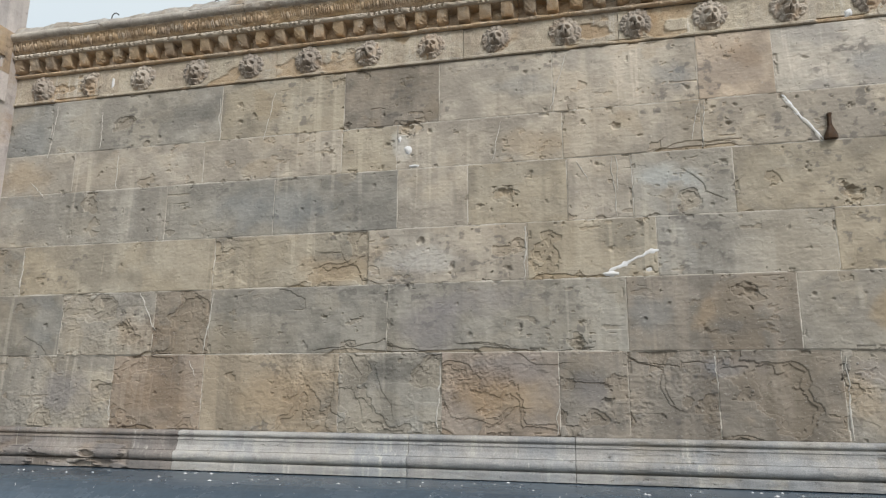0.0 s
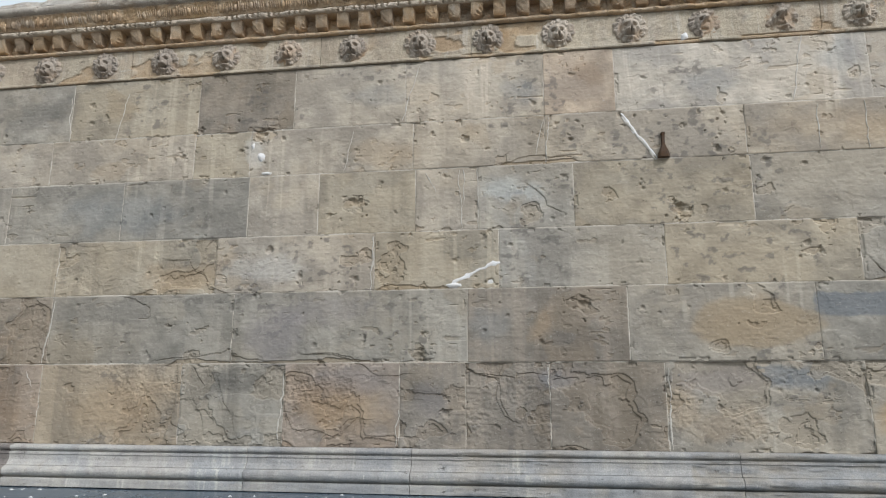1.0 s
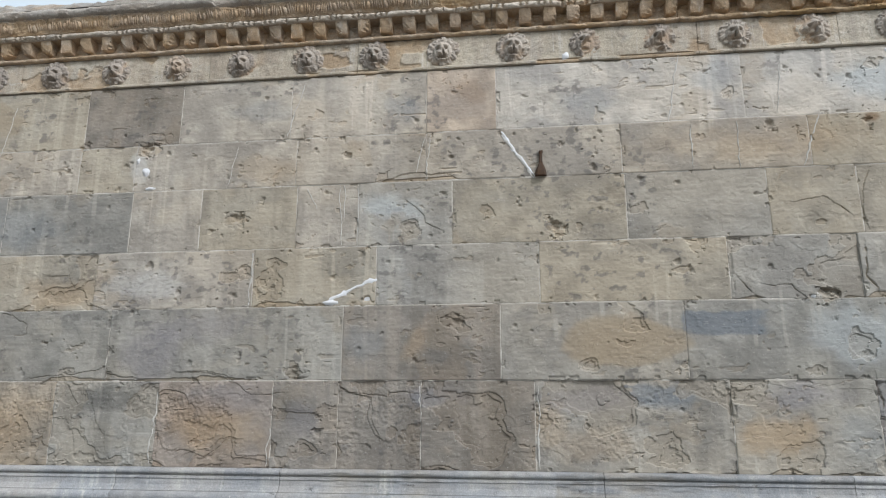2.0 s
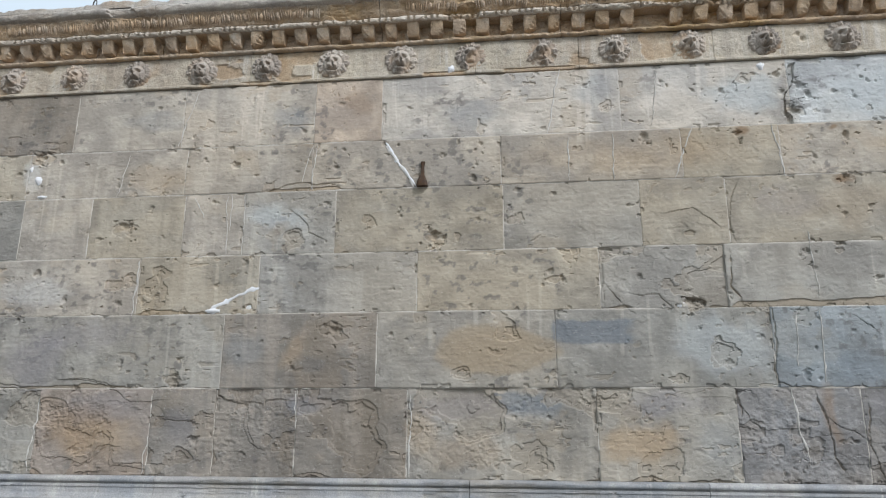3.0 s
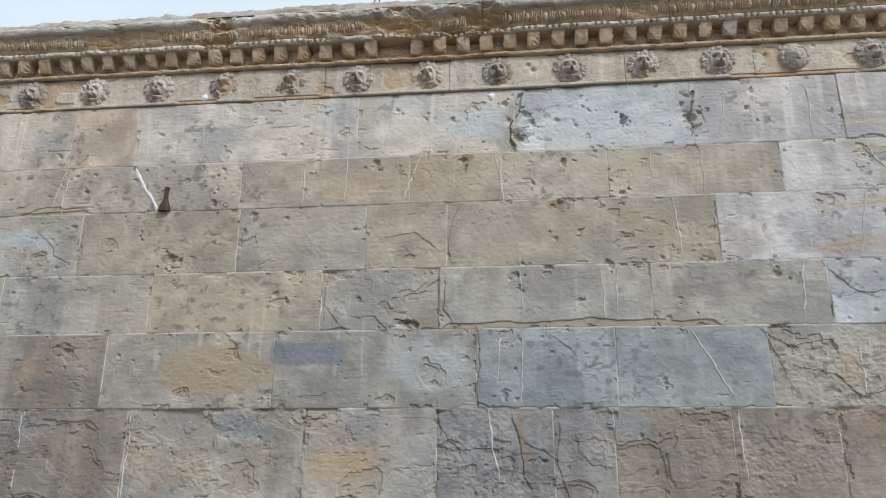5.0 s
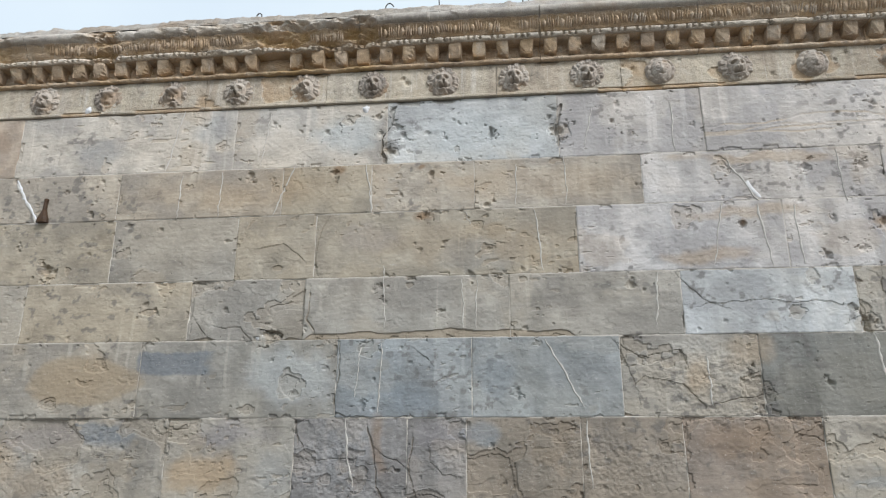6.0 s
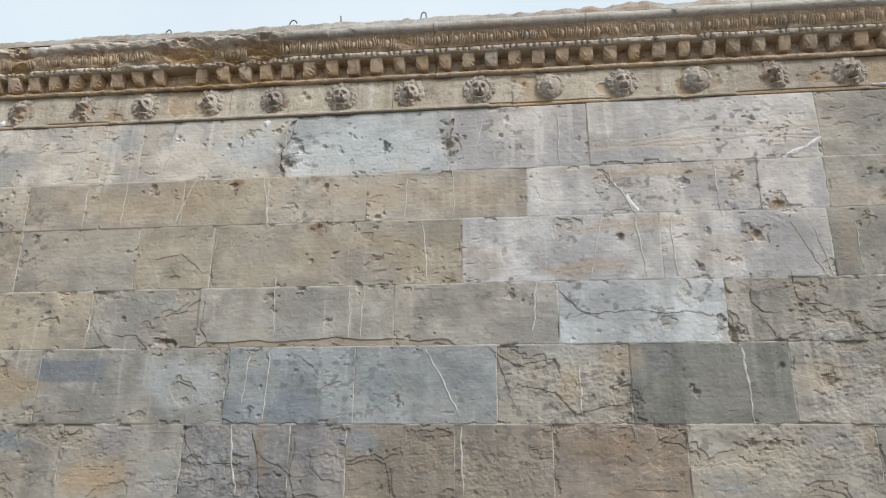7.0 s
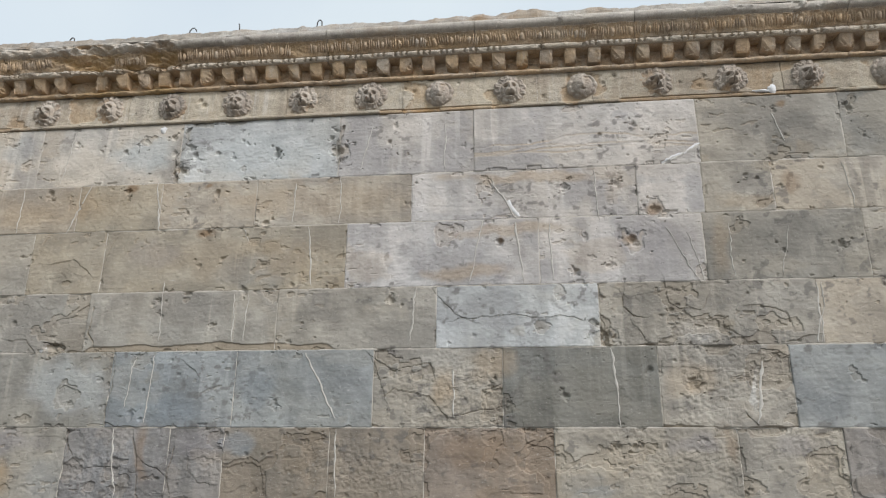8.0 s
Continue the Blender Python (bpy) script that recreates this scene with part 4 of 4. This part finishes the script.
def cornice_wear(x, p, z):
    w = decay(x)
    bead = smooth(4.495, 4.505, z) * smooth(4.537, 4.528, z)
    unit = np.mod(x, 0.0428) / 0.0428
    holes = np.exp(-((unit - 0.5) / 0.2) ** 2) * (np.mod(np.floor(x / 0.0428), 4) < 3)
    rows = np.maximum(np.exp(-((z - 4.506) / 0.0065) ** 2), np.exp(-((z - 4.525) / 0.0065) ** 2))
    dp = -0.03 * bead * holes * rows * (fbm(x * 4, x * 0, 3, 66) > -0.28)
    ovolo = smooth(4.548, 4.56, z) * smooth(4.64, 4.63, z)
    chew = np.clip(fbm(x * 7, z * 16, 5, 62) + 0.25 * w, 0, 1)
    dp = dp - 0.085 * w * chew * smooth(4.48, 4.5, z) * smooth(4.74, 4.71, z)
    crown = smooth(4.645, 4.66, z) * smooth(4.745, 4.73, z)
    whole = 1 - 0.8 * crown * (1 - w)
    dp = dp + (0.017 * fbm(x * 13, z * 20, 4, 63) * (0.4 + w) + 0.008 * fbm(x * 45, z * 50, 3, 64)) * whole
    dp = dp - 0.03 * crown * smooth(0.16, 0.22, fbm(x * 3.2, z * 4, 5, 65)) * (0.25 + w)
    dz = 0.010 * fbm(x * 6, z * 5, 4, 68) * (0.25 + w)
    return dp, dz, np.clip(0.25 * ovolo + 0.9 * w * chew * 2, 0, 1)


def cap_wear(x, p, z):
    lump = 0.6 * fbm(x * 2.3, p * 6, 6, 71) + 0.4 * fbm(x * 13, p * 18, 3, 72)
    k = smooth(4.745, 4.80, z)
    crumb = 0.022 * np.abs(fbm(x * 22, p * 30, 3, 74)) + 0.02 * smooth(0.12, 0.2, fbm(x * 5, p * 9, 4, 75))
    return 0.03 * lump * k, (0.032 * lump + 0.6 * crumb - 0.025) * k + 0.02 * fbm(x * 0.9, p, 2, 73) * k, np.clip(lump, 0, 0.4)


# knocks in the frieze: x, z, radius
KNOCKS = [(4.19, 4.28, 0.018), (4.26, 4.25, 0.024), (4.59, 4.3, 0.016), (5.2, 4.15, 0.018), (5.63, 4.24, 0.02), (5.71, 4.29, 0.024), (6.16, 4.21, 0.02), (6.29, 4.18, 0.018), (6.33, 4.25, 0.022), (2.65, 4.22, 0.03), (2.62, 4.26, 0.024)]


def frieze_wear(x, p, z):
    chips = smooth(0.2, 0.26, fbm(x * 3.4, z * 5, 5, 81))
    low = smooth(4.112, 4.104, z) * smooth(0.05, 0.12, fbm(x * 1.6, z * 0, 4, 82))
    dp = 0.007 * fbm(x * 6, z * 8, 5, 83) - 0.009 * chips + 0.004 * fbm(x * 30, z * 34, 3, 84) - 0.016 * low
    for cx, cz, r in KNOCKS:
        dp = dp - 0.7 * r * smooth(1.2, 0.1, np.hypot(x - cx, z - cz) / r * (1 + 0.8 * fbm(x * 25, z * 25, 3, cx)))
    return dp, 0 * x, 0.5 * chips + 0.6 * low


FRIEZE_PROFILE = [(-0.01, 4.078), (0.010, 4.079), (0.017, 4.083), (0.018, 4.096), (0.012, 4.103), (0.0, 4.106), (0.0, 4.335)]


def dentil_mesh(seed):
    rng = random.Random(seed)
    bm = bmesh.new()
    bmesh.ops.create_cube(bm, size=1.0)
    bmesh.ops.subdivide_edges(bm, edges=bm.edges[:], cuts=4, use_grid_fill=True)
    cut = rng.random() < 0.55
    wide = rng.uniform(0.9, 1.08)
    side, slant = rng.choice((-1, 1)), rng.uniform(0.2, 0.6)
    for v in bm.verts:
        x, y, z = v.co
        r = max(abs(x), abs(y), abs(z)) and (abs(x) ** 12 + abs(y) ** 12 + abs(z) ** 12) ** (1 / 12) / max(abs(x), abs(y), abs(z))
        x, y, z = x / r, y / r, z / r
        n = noise.noise((x * 3 + seed * 7, y * 3, z * 3)) + 0.5 * noise.noise((x * 8, y * 8 + seed, z * 8))
        if cut:
            lost = max(0.0, side * x - z - slant) if y < 0.2 else 0.0
            y += 0.8 * lost
            z += 0.35 * lost
        y += 0.34 * (0.5 - z) ** 1.5 if y < -0.3 else 0.0
        v.co = (wide * x * (0.086 + 0.006 * (z + 0.5)) * (1 + 0.07 * n), -0.020 + y * 0.116 * (1 + 0.10 * n), 0.008 + z * 0.112 * (1 + 0.05 * n))
    me = bpy.data.meshes.new("dentil")
    bm.to_mesh(me)
    bm.free()
    me.materials.append(CORNICE)
    return me


def egg_mesh(seed, worn):
    """One egg in its shell with the dart beside it, leaning with the ovolo; 0.1284 wide."""
    verts, faces = [], []
    n, rings = 10, 4

    def dome(cx, cz, rx, rz, high):
        base = len(verts)
        verts.append((cx, -high, cz))
        for r in range(1, rings + 1):
            for i in range(n):
                a = 2 * math.pi * i / n
                k = r / rings
                j = 1 + 0.5 * noise.noise((math.cos(a) * 2 + seed, math.sin(a) * 2, cx * 30))
                verts.append((cx + rx * k * math.cos(a) * j, 0.004 - (high + 0.004) * (1 - k * k) ** 0.6, cz + rz * k * math.sin(a) * j))
        for i in range(n):
            faces.append((base, base + 1 + (i + 1) % n, base + 1 + i))
            for r in range(rings - 1):
                a, b = base + 1 + r * n + i, base + 1 + r * n + (i + 1) % n
                faces.append((a, b, b + n, a + n))
    dome(0.0, -0.004, 0.017, 0.032, 0.024 * worn)
    for x, up, rx, rz, high in ((-0.030, 0.004, 0.006, 0.042, 0.015), (0.029, 0.005, 0.006, 0.040, 0.016), (-0.048, 0.0, 0.005, 0.036, 0.012), (0.046, 0.006, 0.006, 0.041, 0.013), (0.062, -0.004, 0.008, 0.034, 0.016)):
        dome(x, up, rx, rz, high * worn)
    me = bpy.data.meshes.new("egg_and_dart")
    me.from_pydata(verts, [], [f[::-1] for f in faces])
    me.materials.append(CORNICE)
    me.polygons.foreach_set("use_smooth", [True] * len(me.polygons))
    return me


# ---------------------------------------------------------------- carved bosses
def boss_mesh(seed, kind):
    """A carved boss: a lion's mask in two rings of mane tufts, or a plain smooth oval in a rim; some have lost part of the carving."""
    n, rings = 120, 34
    rng = random.Random(seed)
    R = rng.uniform(0.114, 0.126)
    tufts = rng.choice((12, 13, 14))
    phase, swirl, drilled = rng.uniform(0, 6), rng.uniform(-0.6, 0.6), rng.random() < 0.5
    side, worn = rng.choice((-1, 1)), {"lion": rng.uniform(-0.42, -0.22), "broken": rng.uniform(0.02, 0.14), "plain": -0.5}[kind]

    def bump(u, v, su, sv):
        return math.exp(-(u / su) ** 2 - (v / sv) ** 2)

    def smooth_step(k, lo, hi):
        t = min(1.0, max(0.0, (k - lo) / (hi - lo)))
        return t * t * (3 - 2 * t)
    verts, faces, spall = [], [], []
    for r in range(rings + 1):
        k = r / rings
        for i in range(n):
            a = 2 * math.pi * i / n
            edge = 0.95 + 0.10 * abs(math.cos(0.5 * tufts * a + phase)) ** 0.7 + 0.14 * noise.noise((math.cos(a), math.sin(a), seed))
            if kind == "plain":
                edge = 0.90 + 0.05 * abs(math.cos(4.5 * a + phase)) + 0.05 * noise.noise((math.cos(a), math.sin(a), seed))
            u, v = k * edge * math.cos(a), k * edge * math.sin(a)
            if kind == "plain":
                h = 0.026 * (1 - k ** 6) + 0.016 * math.exp(-((k - 0.84) / 0.12) ** 2) * (0.4 + 0.6 * abs(math.cos(6.5 * a)))
                h += 0.052 * max(0.0, 1 - (u / 0.60) ** 2 - ((v + 0.03) / 0.74) ** 2) ** 0.5 + 0.010 * bump(u, v + 0.15, 0.10, 0.22)
                h -= 0.020 * bump(u, v + 0.42, 0.14, 0.05)
            else:
                b = a + 0.16 * noise.noise((u * 3 + seed, v * 3, 7))
                outer = math.exp(-((k - 0.88) / 0.11) ** 2) * (abs(math.cos(0.5 * tufts * b + phase + swirl * (1 - k) * 3)) ** 0.6 - 0.25)
                inner = math.exp(-((k - 0.68) / 0.10) ** 2) * (abs(math.cos(0.5 * (tufts - 2) * b + phase + 1.3 - swirl * k * 2)) ** 0.6 - 0.2)
                h = 0.024 * (1 - k ** 6) + 0.017 * outer + 0.014 * inner + 0.0035 * smooth_step(k, 0.55, 0.7) * math.cos(31 * b + 5 * swirl * k)
                h += 0.050 * max(0.0, 1 - (u / 0.56) ** 2 - ((v + 0.08) / 0.66) ** 2) ** 0.6
                h += 0.016 * bump(abs(u) - 0.20, v - 0.20, 0.15, 0.07) - 0.040 * bump(abs(u) - 0.23, v - 0.05, 0.10, 0.07)
                h += 0.026 * bump(u, v - 0.02, 0.10, 0.26) + 0.024 * bump(abs(u) - 0.13, v + 0.30, 0.13, 0.10)
                h -= 0.075 * bump(u, v + 0.47, 0.22, 0.085) - 0.016 * bump(u, v + 0.66, 0.16, 0.07)
                h -= 0.012 * bump(abs(u) - 0.33, v + 0.25, 0.05, 0.2)
                if drilled:
                    h -= 0.075 * bump(u - 0.06 * side, v + 0.22, 0.06, 0.13)
            h = 0.86 * h + 0.005 * noise.noise((u * 4 + seed, v * 4, 1)) + 0.004 * noise.noise((u * 9, v * 9, seed))
            gone = max(0.0, min(1.0, (noise.noise((u * 1.3 + seed * 3, v * 1.3, 5)) + worn - 0.22 * (side * u + v)) * 3.5))
            h = h * (1 - 0.72 * gone) * min(1.0, (1 - k) * 9 + 0.05)
            verts.append((R * u, 0.006 - max(-0.004, h), R * v * 0.98))
            spall.append(0.8 * gone + 0.3 * max(0.0, noise.noise((u * 2, v * 2, seed + 9))))
    for r in range(rings):
        for i in range(n):
            a, b = r * n + i, r * n + (i + 1) % n
            faces.append((a, a + n, b + n, b))
    me = bpy.data.meshes.new("carved_boss")
    me.from_pydata(verts, [], faces)
    me.attributes.new("spall", "FLOAT", "POINT").data.foreach_set("value", spall)
    me.materials.append(BOSS_STONE)
    me.polygons.foreach_set("use_smooth", [True] * len(me.polygons))
    return me


BOSS_LABELS = {
    "lion": "weathered stone boss carved as a lion mask, on the frieze",
    "broken": "broken stone boss with half its carving gone, on the frieze",
    "plain": "smooth oval stone boss in a plain rim, on the frieze",
}
BOSSES = {kind: [boss_mesh(10 * q + s, kind) for s in range(c)] for q, (kind, c) in enumerate((("lion", 9), ("broken", 4), ("plain", 2)))}
for k in range(-12, 19):
    x = -0.170 + 0.5137 * k
    kind = "broken" if k in (-11, 1, 2, 4, 12) else "plain" if k in (9, 11, 15) else "lion"
    choice = BOSSES[kind]
    ob = new("carved_boss", choice[(k * 7) % len(choice)])
    ob.matrix_basis = pose(x, 0, 4.222, 0, random.uniform(-4, 4), 0)
    tagged(ob, BOSS_LABELS[kind], "carved boss", "bosses along the frieze")

# ---------------------------------------------------------------- frieze, cornice and base in place
bm = bmesh.new()
box(bm, WEST, EAST, 0.05, 0.5, 4.079, 4.334)
frieze_trim = tagged(part("frieze_trim", bm, MORTAR), "plain stone frieze under the cornice, carrying carved bosses", "frieze", kind="structure")
xs = [WEST, -5.55, -4.05, -2.48, -1.32, 0.38, 1.12, 2.05, 3.3, 4.18, 5.55, 6.85, 7.9, EAST]
for a, b in zip(xs, xs[1:]):
    moulding("frieze_slab", FRIEZE_PROFILE, a + 0.002, b - 0.002, FRIEZE, frieze_trim, frieze_wear, 0.01, 0.012)

bm = bmesh.new()
box(bm, WEST, EAST, 0.075, 0.6, 4.339, 4.74)
cornice_trim = tagged(part("cornice_trim", bm, CORNICE), "weathered ochre stone cornice with dentils and egg-and-dart", "cornice", kind="structure")
xs = [WEST, -5.98, -4.3, -2.05, -0.32, 1.0, 2.3, 3.62, 4.72, 5.86, 7.3, EAST]
for a, b in zip(xs, xs[1:]):
    moulding("bed_moulding", BED, a + 0.0025, b - 0.0025, CORNICE, cornice_trim, cornice_wear, 0.006, 0.0095)
    moulding("bead_row", BEADS, a + 0.0025, b - 0.0025, BEAD_STONE, cornice_trim, cornice_wear, 0.004, 0.007, "pale drilled bead and reel row")
    moulding("egg_bed", OVOLO, a + 0.0025, b - 0.0025, CORNICE, cornice_trim, cornice_wear, 0.006, 0.0095)
    moulding("crown_roll", CROWN, a + 0.0025, b - 0.0025, CROWN_STONE, cornice_trim, cornice_wear, 0.006, 0.0095, "rounded grey-brown crowning roll of the cornice")
moulding("cap", CAPPING, WEST, EAST, CAP, cornice_trim, cap_wear, 0.012, 0.018, "crumbling pale mortar bedding on top of the cornice")

DENTILS = [dentil_mesh(s) for s in range(16)]
for k in range(int((EAST - WEST) / 0.1712)):
    x = WEST + 0.10 + 0.1712 * k
    w = float(decay(np.array([x]))[0])
    if w > 0.9 and random.random() < 0.35:
        continue
    shared("dentil", DENTILS[random.randrange(16)], cornice_trim, pose(x, 0.006 + 0.02 * w * random.random(), 4.4365, random.uniform(-3, 3), 0, random.uniform(-2.5, 2.5)))
EGGS = [egg_mesh(s, (0.8, 0.55, 0.35, 0.7, 0.45, 0.6, 0.28)[s]) for s in range(7)]
for k in range(int((EAST - WEST) / 0.1284)):
    x = WEST + 0.06 + 0.1284 * k
    w = float(decay(np.array([x]))[0])
    if random.random() < 0.4 * w:
        continue
    shared("egg_and_dart", EGGS[random.randrange(7)], cornice_trim, pose(x, -0.107 + 0.012 * w, 4.592, 22 + random.uniform(-7, 7), random.uniform(-12, 12), 0))

bm = bmesh.new()
box(bm, WEST, EAST, 0.05, 0.5, 0.9, 1.284)
base_trim = tagged(part("base_trim", bm, MORTAR), "pale grey stone base moulding under the ashlar", "base moulding", kind="structure")
for a, b in zip(BASE_JOINTS, BASE_JOINTS[1:]):
    moulding("base_segment", BASE_PROFILE, a + 0.002, b - 0.002, BASE_WORN if b < -4 else BASE, base_trim, base_wear, 0.006, 0.014)

# ---------------------------------------------------------------- dark ledge below the base
LEDGE = [(0.02, 1.006), (0.3, 1.002), *arc(0.42, 0.48, 0.52, 90, 0, 16), (0.94, 0.1), (0.94, 0.0)]


def ledge_wear(x, p, z):
    return 0.003 * fbm(x * 2, p * 4, 3, 91), 0.004 * fbm(x * 1.3, p * 3, 3, 92), 0 * x


stone_ledge = tagged(moulding("stone_ledge", LEDGE, WEST, EAST, SLATE, None, ledge_wear, 0.03, 0.06), "smooth dark blue-grey stone ledge, flecked with droppings", "ledge", kind="structure")
verts, faces = [], []
for _ in range(120):
    cx, cp = random.uniform(WEST, 2.0), random.uniform(0.12, 0.66)
    r = random.choice((0.003, 0.003, 0.004, 0.005, 0.006, 0.010))
    z = float(np.interp(cp, (0.02, 0.3, 0.42, 0.55, 0.68, 0.8, 0.86), (1.006, 1.002, 1.0, 0.983, 0.930, 0.835, 0.756))) + 0.003
    b0 = len(verts)
    verts.append((cx, -cp, z + 0.004))
    for i in range(9):
        a = 2 * math.pi * i / 9
        k = r * random.uniform(0.5, 1.3)
        verts.append((cx + 1.8 * k * math.cos(a), -cp + k * math.sin(a), z - 0.003))
    faces += [(b0, b0 + 1 + i, b0 + 1 + (i + 1) % 9) for i in range(9)]
tagged(mesh_object("droppings", verts, faces, PLASTER, stone_ledge, "dry white bird droppings"), kind="stuff")

# ---------------------------------------------------------------- side wall
bm = bmesh.new()
box(bm, WEST - 1.2, WEST + 0.06, -0.2, 0.003, 0.0, 6.6)
wall_west = tagged(part("wall_west", bm, SIDE), "pale pinkish stone pier standing proud of the ashlar", "wall", kind="structure")
for name, profile, wear, material in (("cornice_segment", BED + BEADS + OVOLO + CROWN, cornice_wear, CORNICE), ("frieze_slab", FRIEZE_PROFILE, frieze_wear, SIDE), ("base_segment", BASE_PROFILE, base_wear, BASE)):
    ob = moulding(name, profile, WEST - 1.2, WEST + 0.08, material, wall_west, wear, 0.008, 0.012)
    ob.location = (0, -0.2, 0)

# ---------------------------------------------------------------- iron stub and wire hooks
def iron_stub(x, z):
    stub = new("iron_stub")
    stub.location = (x, -0.012, z)
    tagged(stub, "rusted iron stub standing in the stone", "iron stub")
    for name, sections in (("foot", [(-0.004, 0.040, 0.030), (0.03, 0.036, 0.030), (0.065, 0.022, 0.024), (0.085, 0.014, 0.019)]), ("shank", [(0.083, 0.012, 0.017), (0.15, 0.011, 0.014), (0.172, 0.015, 0.016), (0.178, 0.013, 0.014)])):
        bm = bmesh.new()
        rows = [[bm.verts.new((0.02 * up + w * cx + 0.003 * noise.noise((up * 40, cx, cy)), d * cy, up)) for cx, cy in ((-1, 1), (-1, -0.6), (-0.6, -1), (0.6, -1), (1, -0.6), (1, 1))] for up, w, d in sections]
        for lower, upper in zip(rows, rows[1:]):
            for i in range(6):
                bm.faces.new((lower[i], lower[(i + 1) % 6], upper[(i + 1) % 6], upper[i]))
        bm.faces.new(rows[0][::-1])
        bm.faces.new(rows[-1])
        bmesh.ops.recalc_face_normals(bm, faces=bm.faces[:])
        part(name, bm, IRON, stub)


iron_stub(0.0, 3.232)


def wire_hook(x, z, high, lean, loop):
    cu = bpy.data.curves.new("wire_hook", "CURVE")
    cu.dimensions, cu.bevel_depth, cu.bevel_resolution, cu.resolution_u = "3D", 0.0045, 2, 4
    sp = cu.splines.new("POLY")
    pts = [(0, 0, -0.06), (lean * 0.3, 0, high * 0.6)]
    if loop:
        pts += [(lean * 0.6, 0, high), (lean, -0.005, high * 0.95), (lean * 1.35, -0.008, high * 0.6), (lean * 1.5, -0.01, high * 0.35 if loop > 1 else -0.06)]
    else:
        pts += [(lean * 0.5, 0, high), (lean * 0.9, 0, high * 1.05)]
    sp.points.add(len(pts) - 1)
    for q, (a, b, c) in zip(sp.points, pts):
        q.co = (a, b, c, 1)
    cu.materials.append(WIRE)
    me = bpy.data.meshes.new_from_object(new("wire_hook_curve", cu))
    bpy.data.objects.remove(bpy.data.objects["wire_hook_curve"])
    ob = new("wire_hook", me)
    ob.location = (x, -0.05, z)
    tagged(ob, "bent dark wire hook set in the mortar on the cornice", "wire hook", "hooks along the cornice")


for x, z, high, lean, loop in ((-5.665, 4.81, 0.045, 0.06, 2), (-4.66, 4.81, 0.035, 0.05, 2), (-2.65, 4.82, 0.05, 0.03, 1), (1.47, 4.82, 0.042, 0.04, 1), (2.47, 4.825, 0.055, 0.05, 2), (2.89, 4.83, 0.06, -0.01, 0),
                               (3.50, 4.83, 0.05, 0.035, 1)):
    wire_hook(x, z, high, lean, loop)

# ---------------------------------------------------------------- runs, patches and the blocks of the wall
for i, (x0, z0, x1, z1, half) in enumerate(STREAKS):
    lime_run(x0, z0, x1, z1, half, i)
for i, (x0, z0, x1, z1, half) in enumerate(((-0.27, 3.57, -0.04, 3.23, 0.022), (-1.49, 2.375, -1.34, 2.45, 0.04), (-1.37, 2.44, -1.135, 2.535, 0.026), (5.98, 3.60, 6.25, 3.73, 0.022), (4.93, 3.36, 5.0, 3.24, 0.03))):
    lime_run(x0, z0, x1, z1, half, 100 + i, PLASTER)
for i, (x, z, w, h) in enumerate(((-1.20, 2.395, 0.05, 0.035), (-1.45, 2.375, 0.055, 0.02), (-2.91, 3.38, 0.030, 0.034), (-2.86, 3.25, 0.042, 0.013), (-2.98, 3.47, 0.016, 0.022), (1.68, 2.37, 0.03, 0.025), (2.35, 4.03, 0.025, 0.03), (6.77, 4.125, 0.03, 0.035), (6.70, 4.112, 0.06, 0.012), (-5.60, 4.21, 0.018, 0.05), (0.2, 4.13, 0.03, 0.03))):
    plaster_patch(x, z, w, h, i)

for k, (joints, letters) in enumerate(COURSES):
    xs = [WEST, *joints, EAST]
    for j in range(len(xs) - 1):
        stone_block(k, j, xs[j], xs[j + 1], letters[j])
    for x in joints:
        if WEST < x < 7.9:
            z0, z1 = LEVELS[k] + 0.012, LEVELS[k + 1] - 0.012
            n = int((z1 - z0) / 0.02)
            mortar_joint([(x, z0 + (z1 - z0) * i / n, 1, 0) for i in range(n + 1)], 0.0045)
    if k:
        n = int((8.0 - WEST) / 0.025)
        mortar_joint([(WEST + (8.0 - WEST) * i / n, LEVELS[k], 0, 1) for i in range(n + 1)], 0.0068)
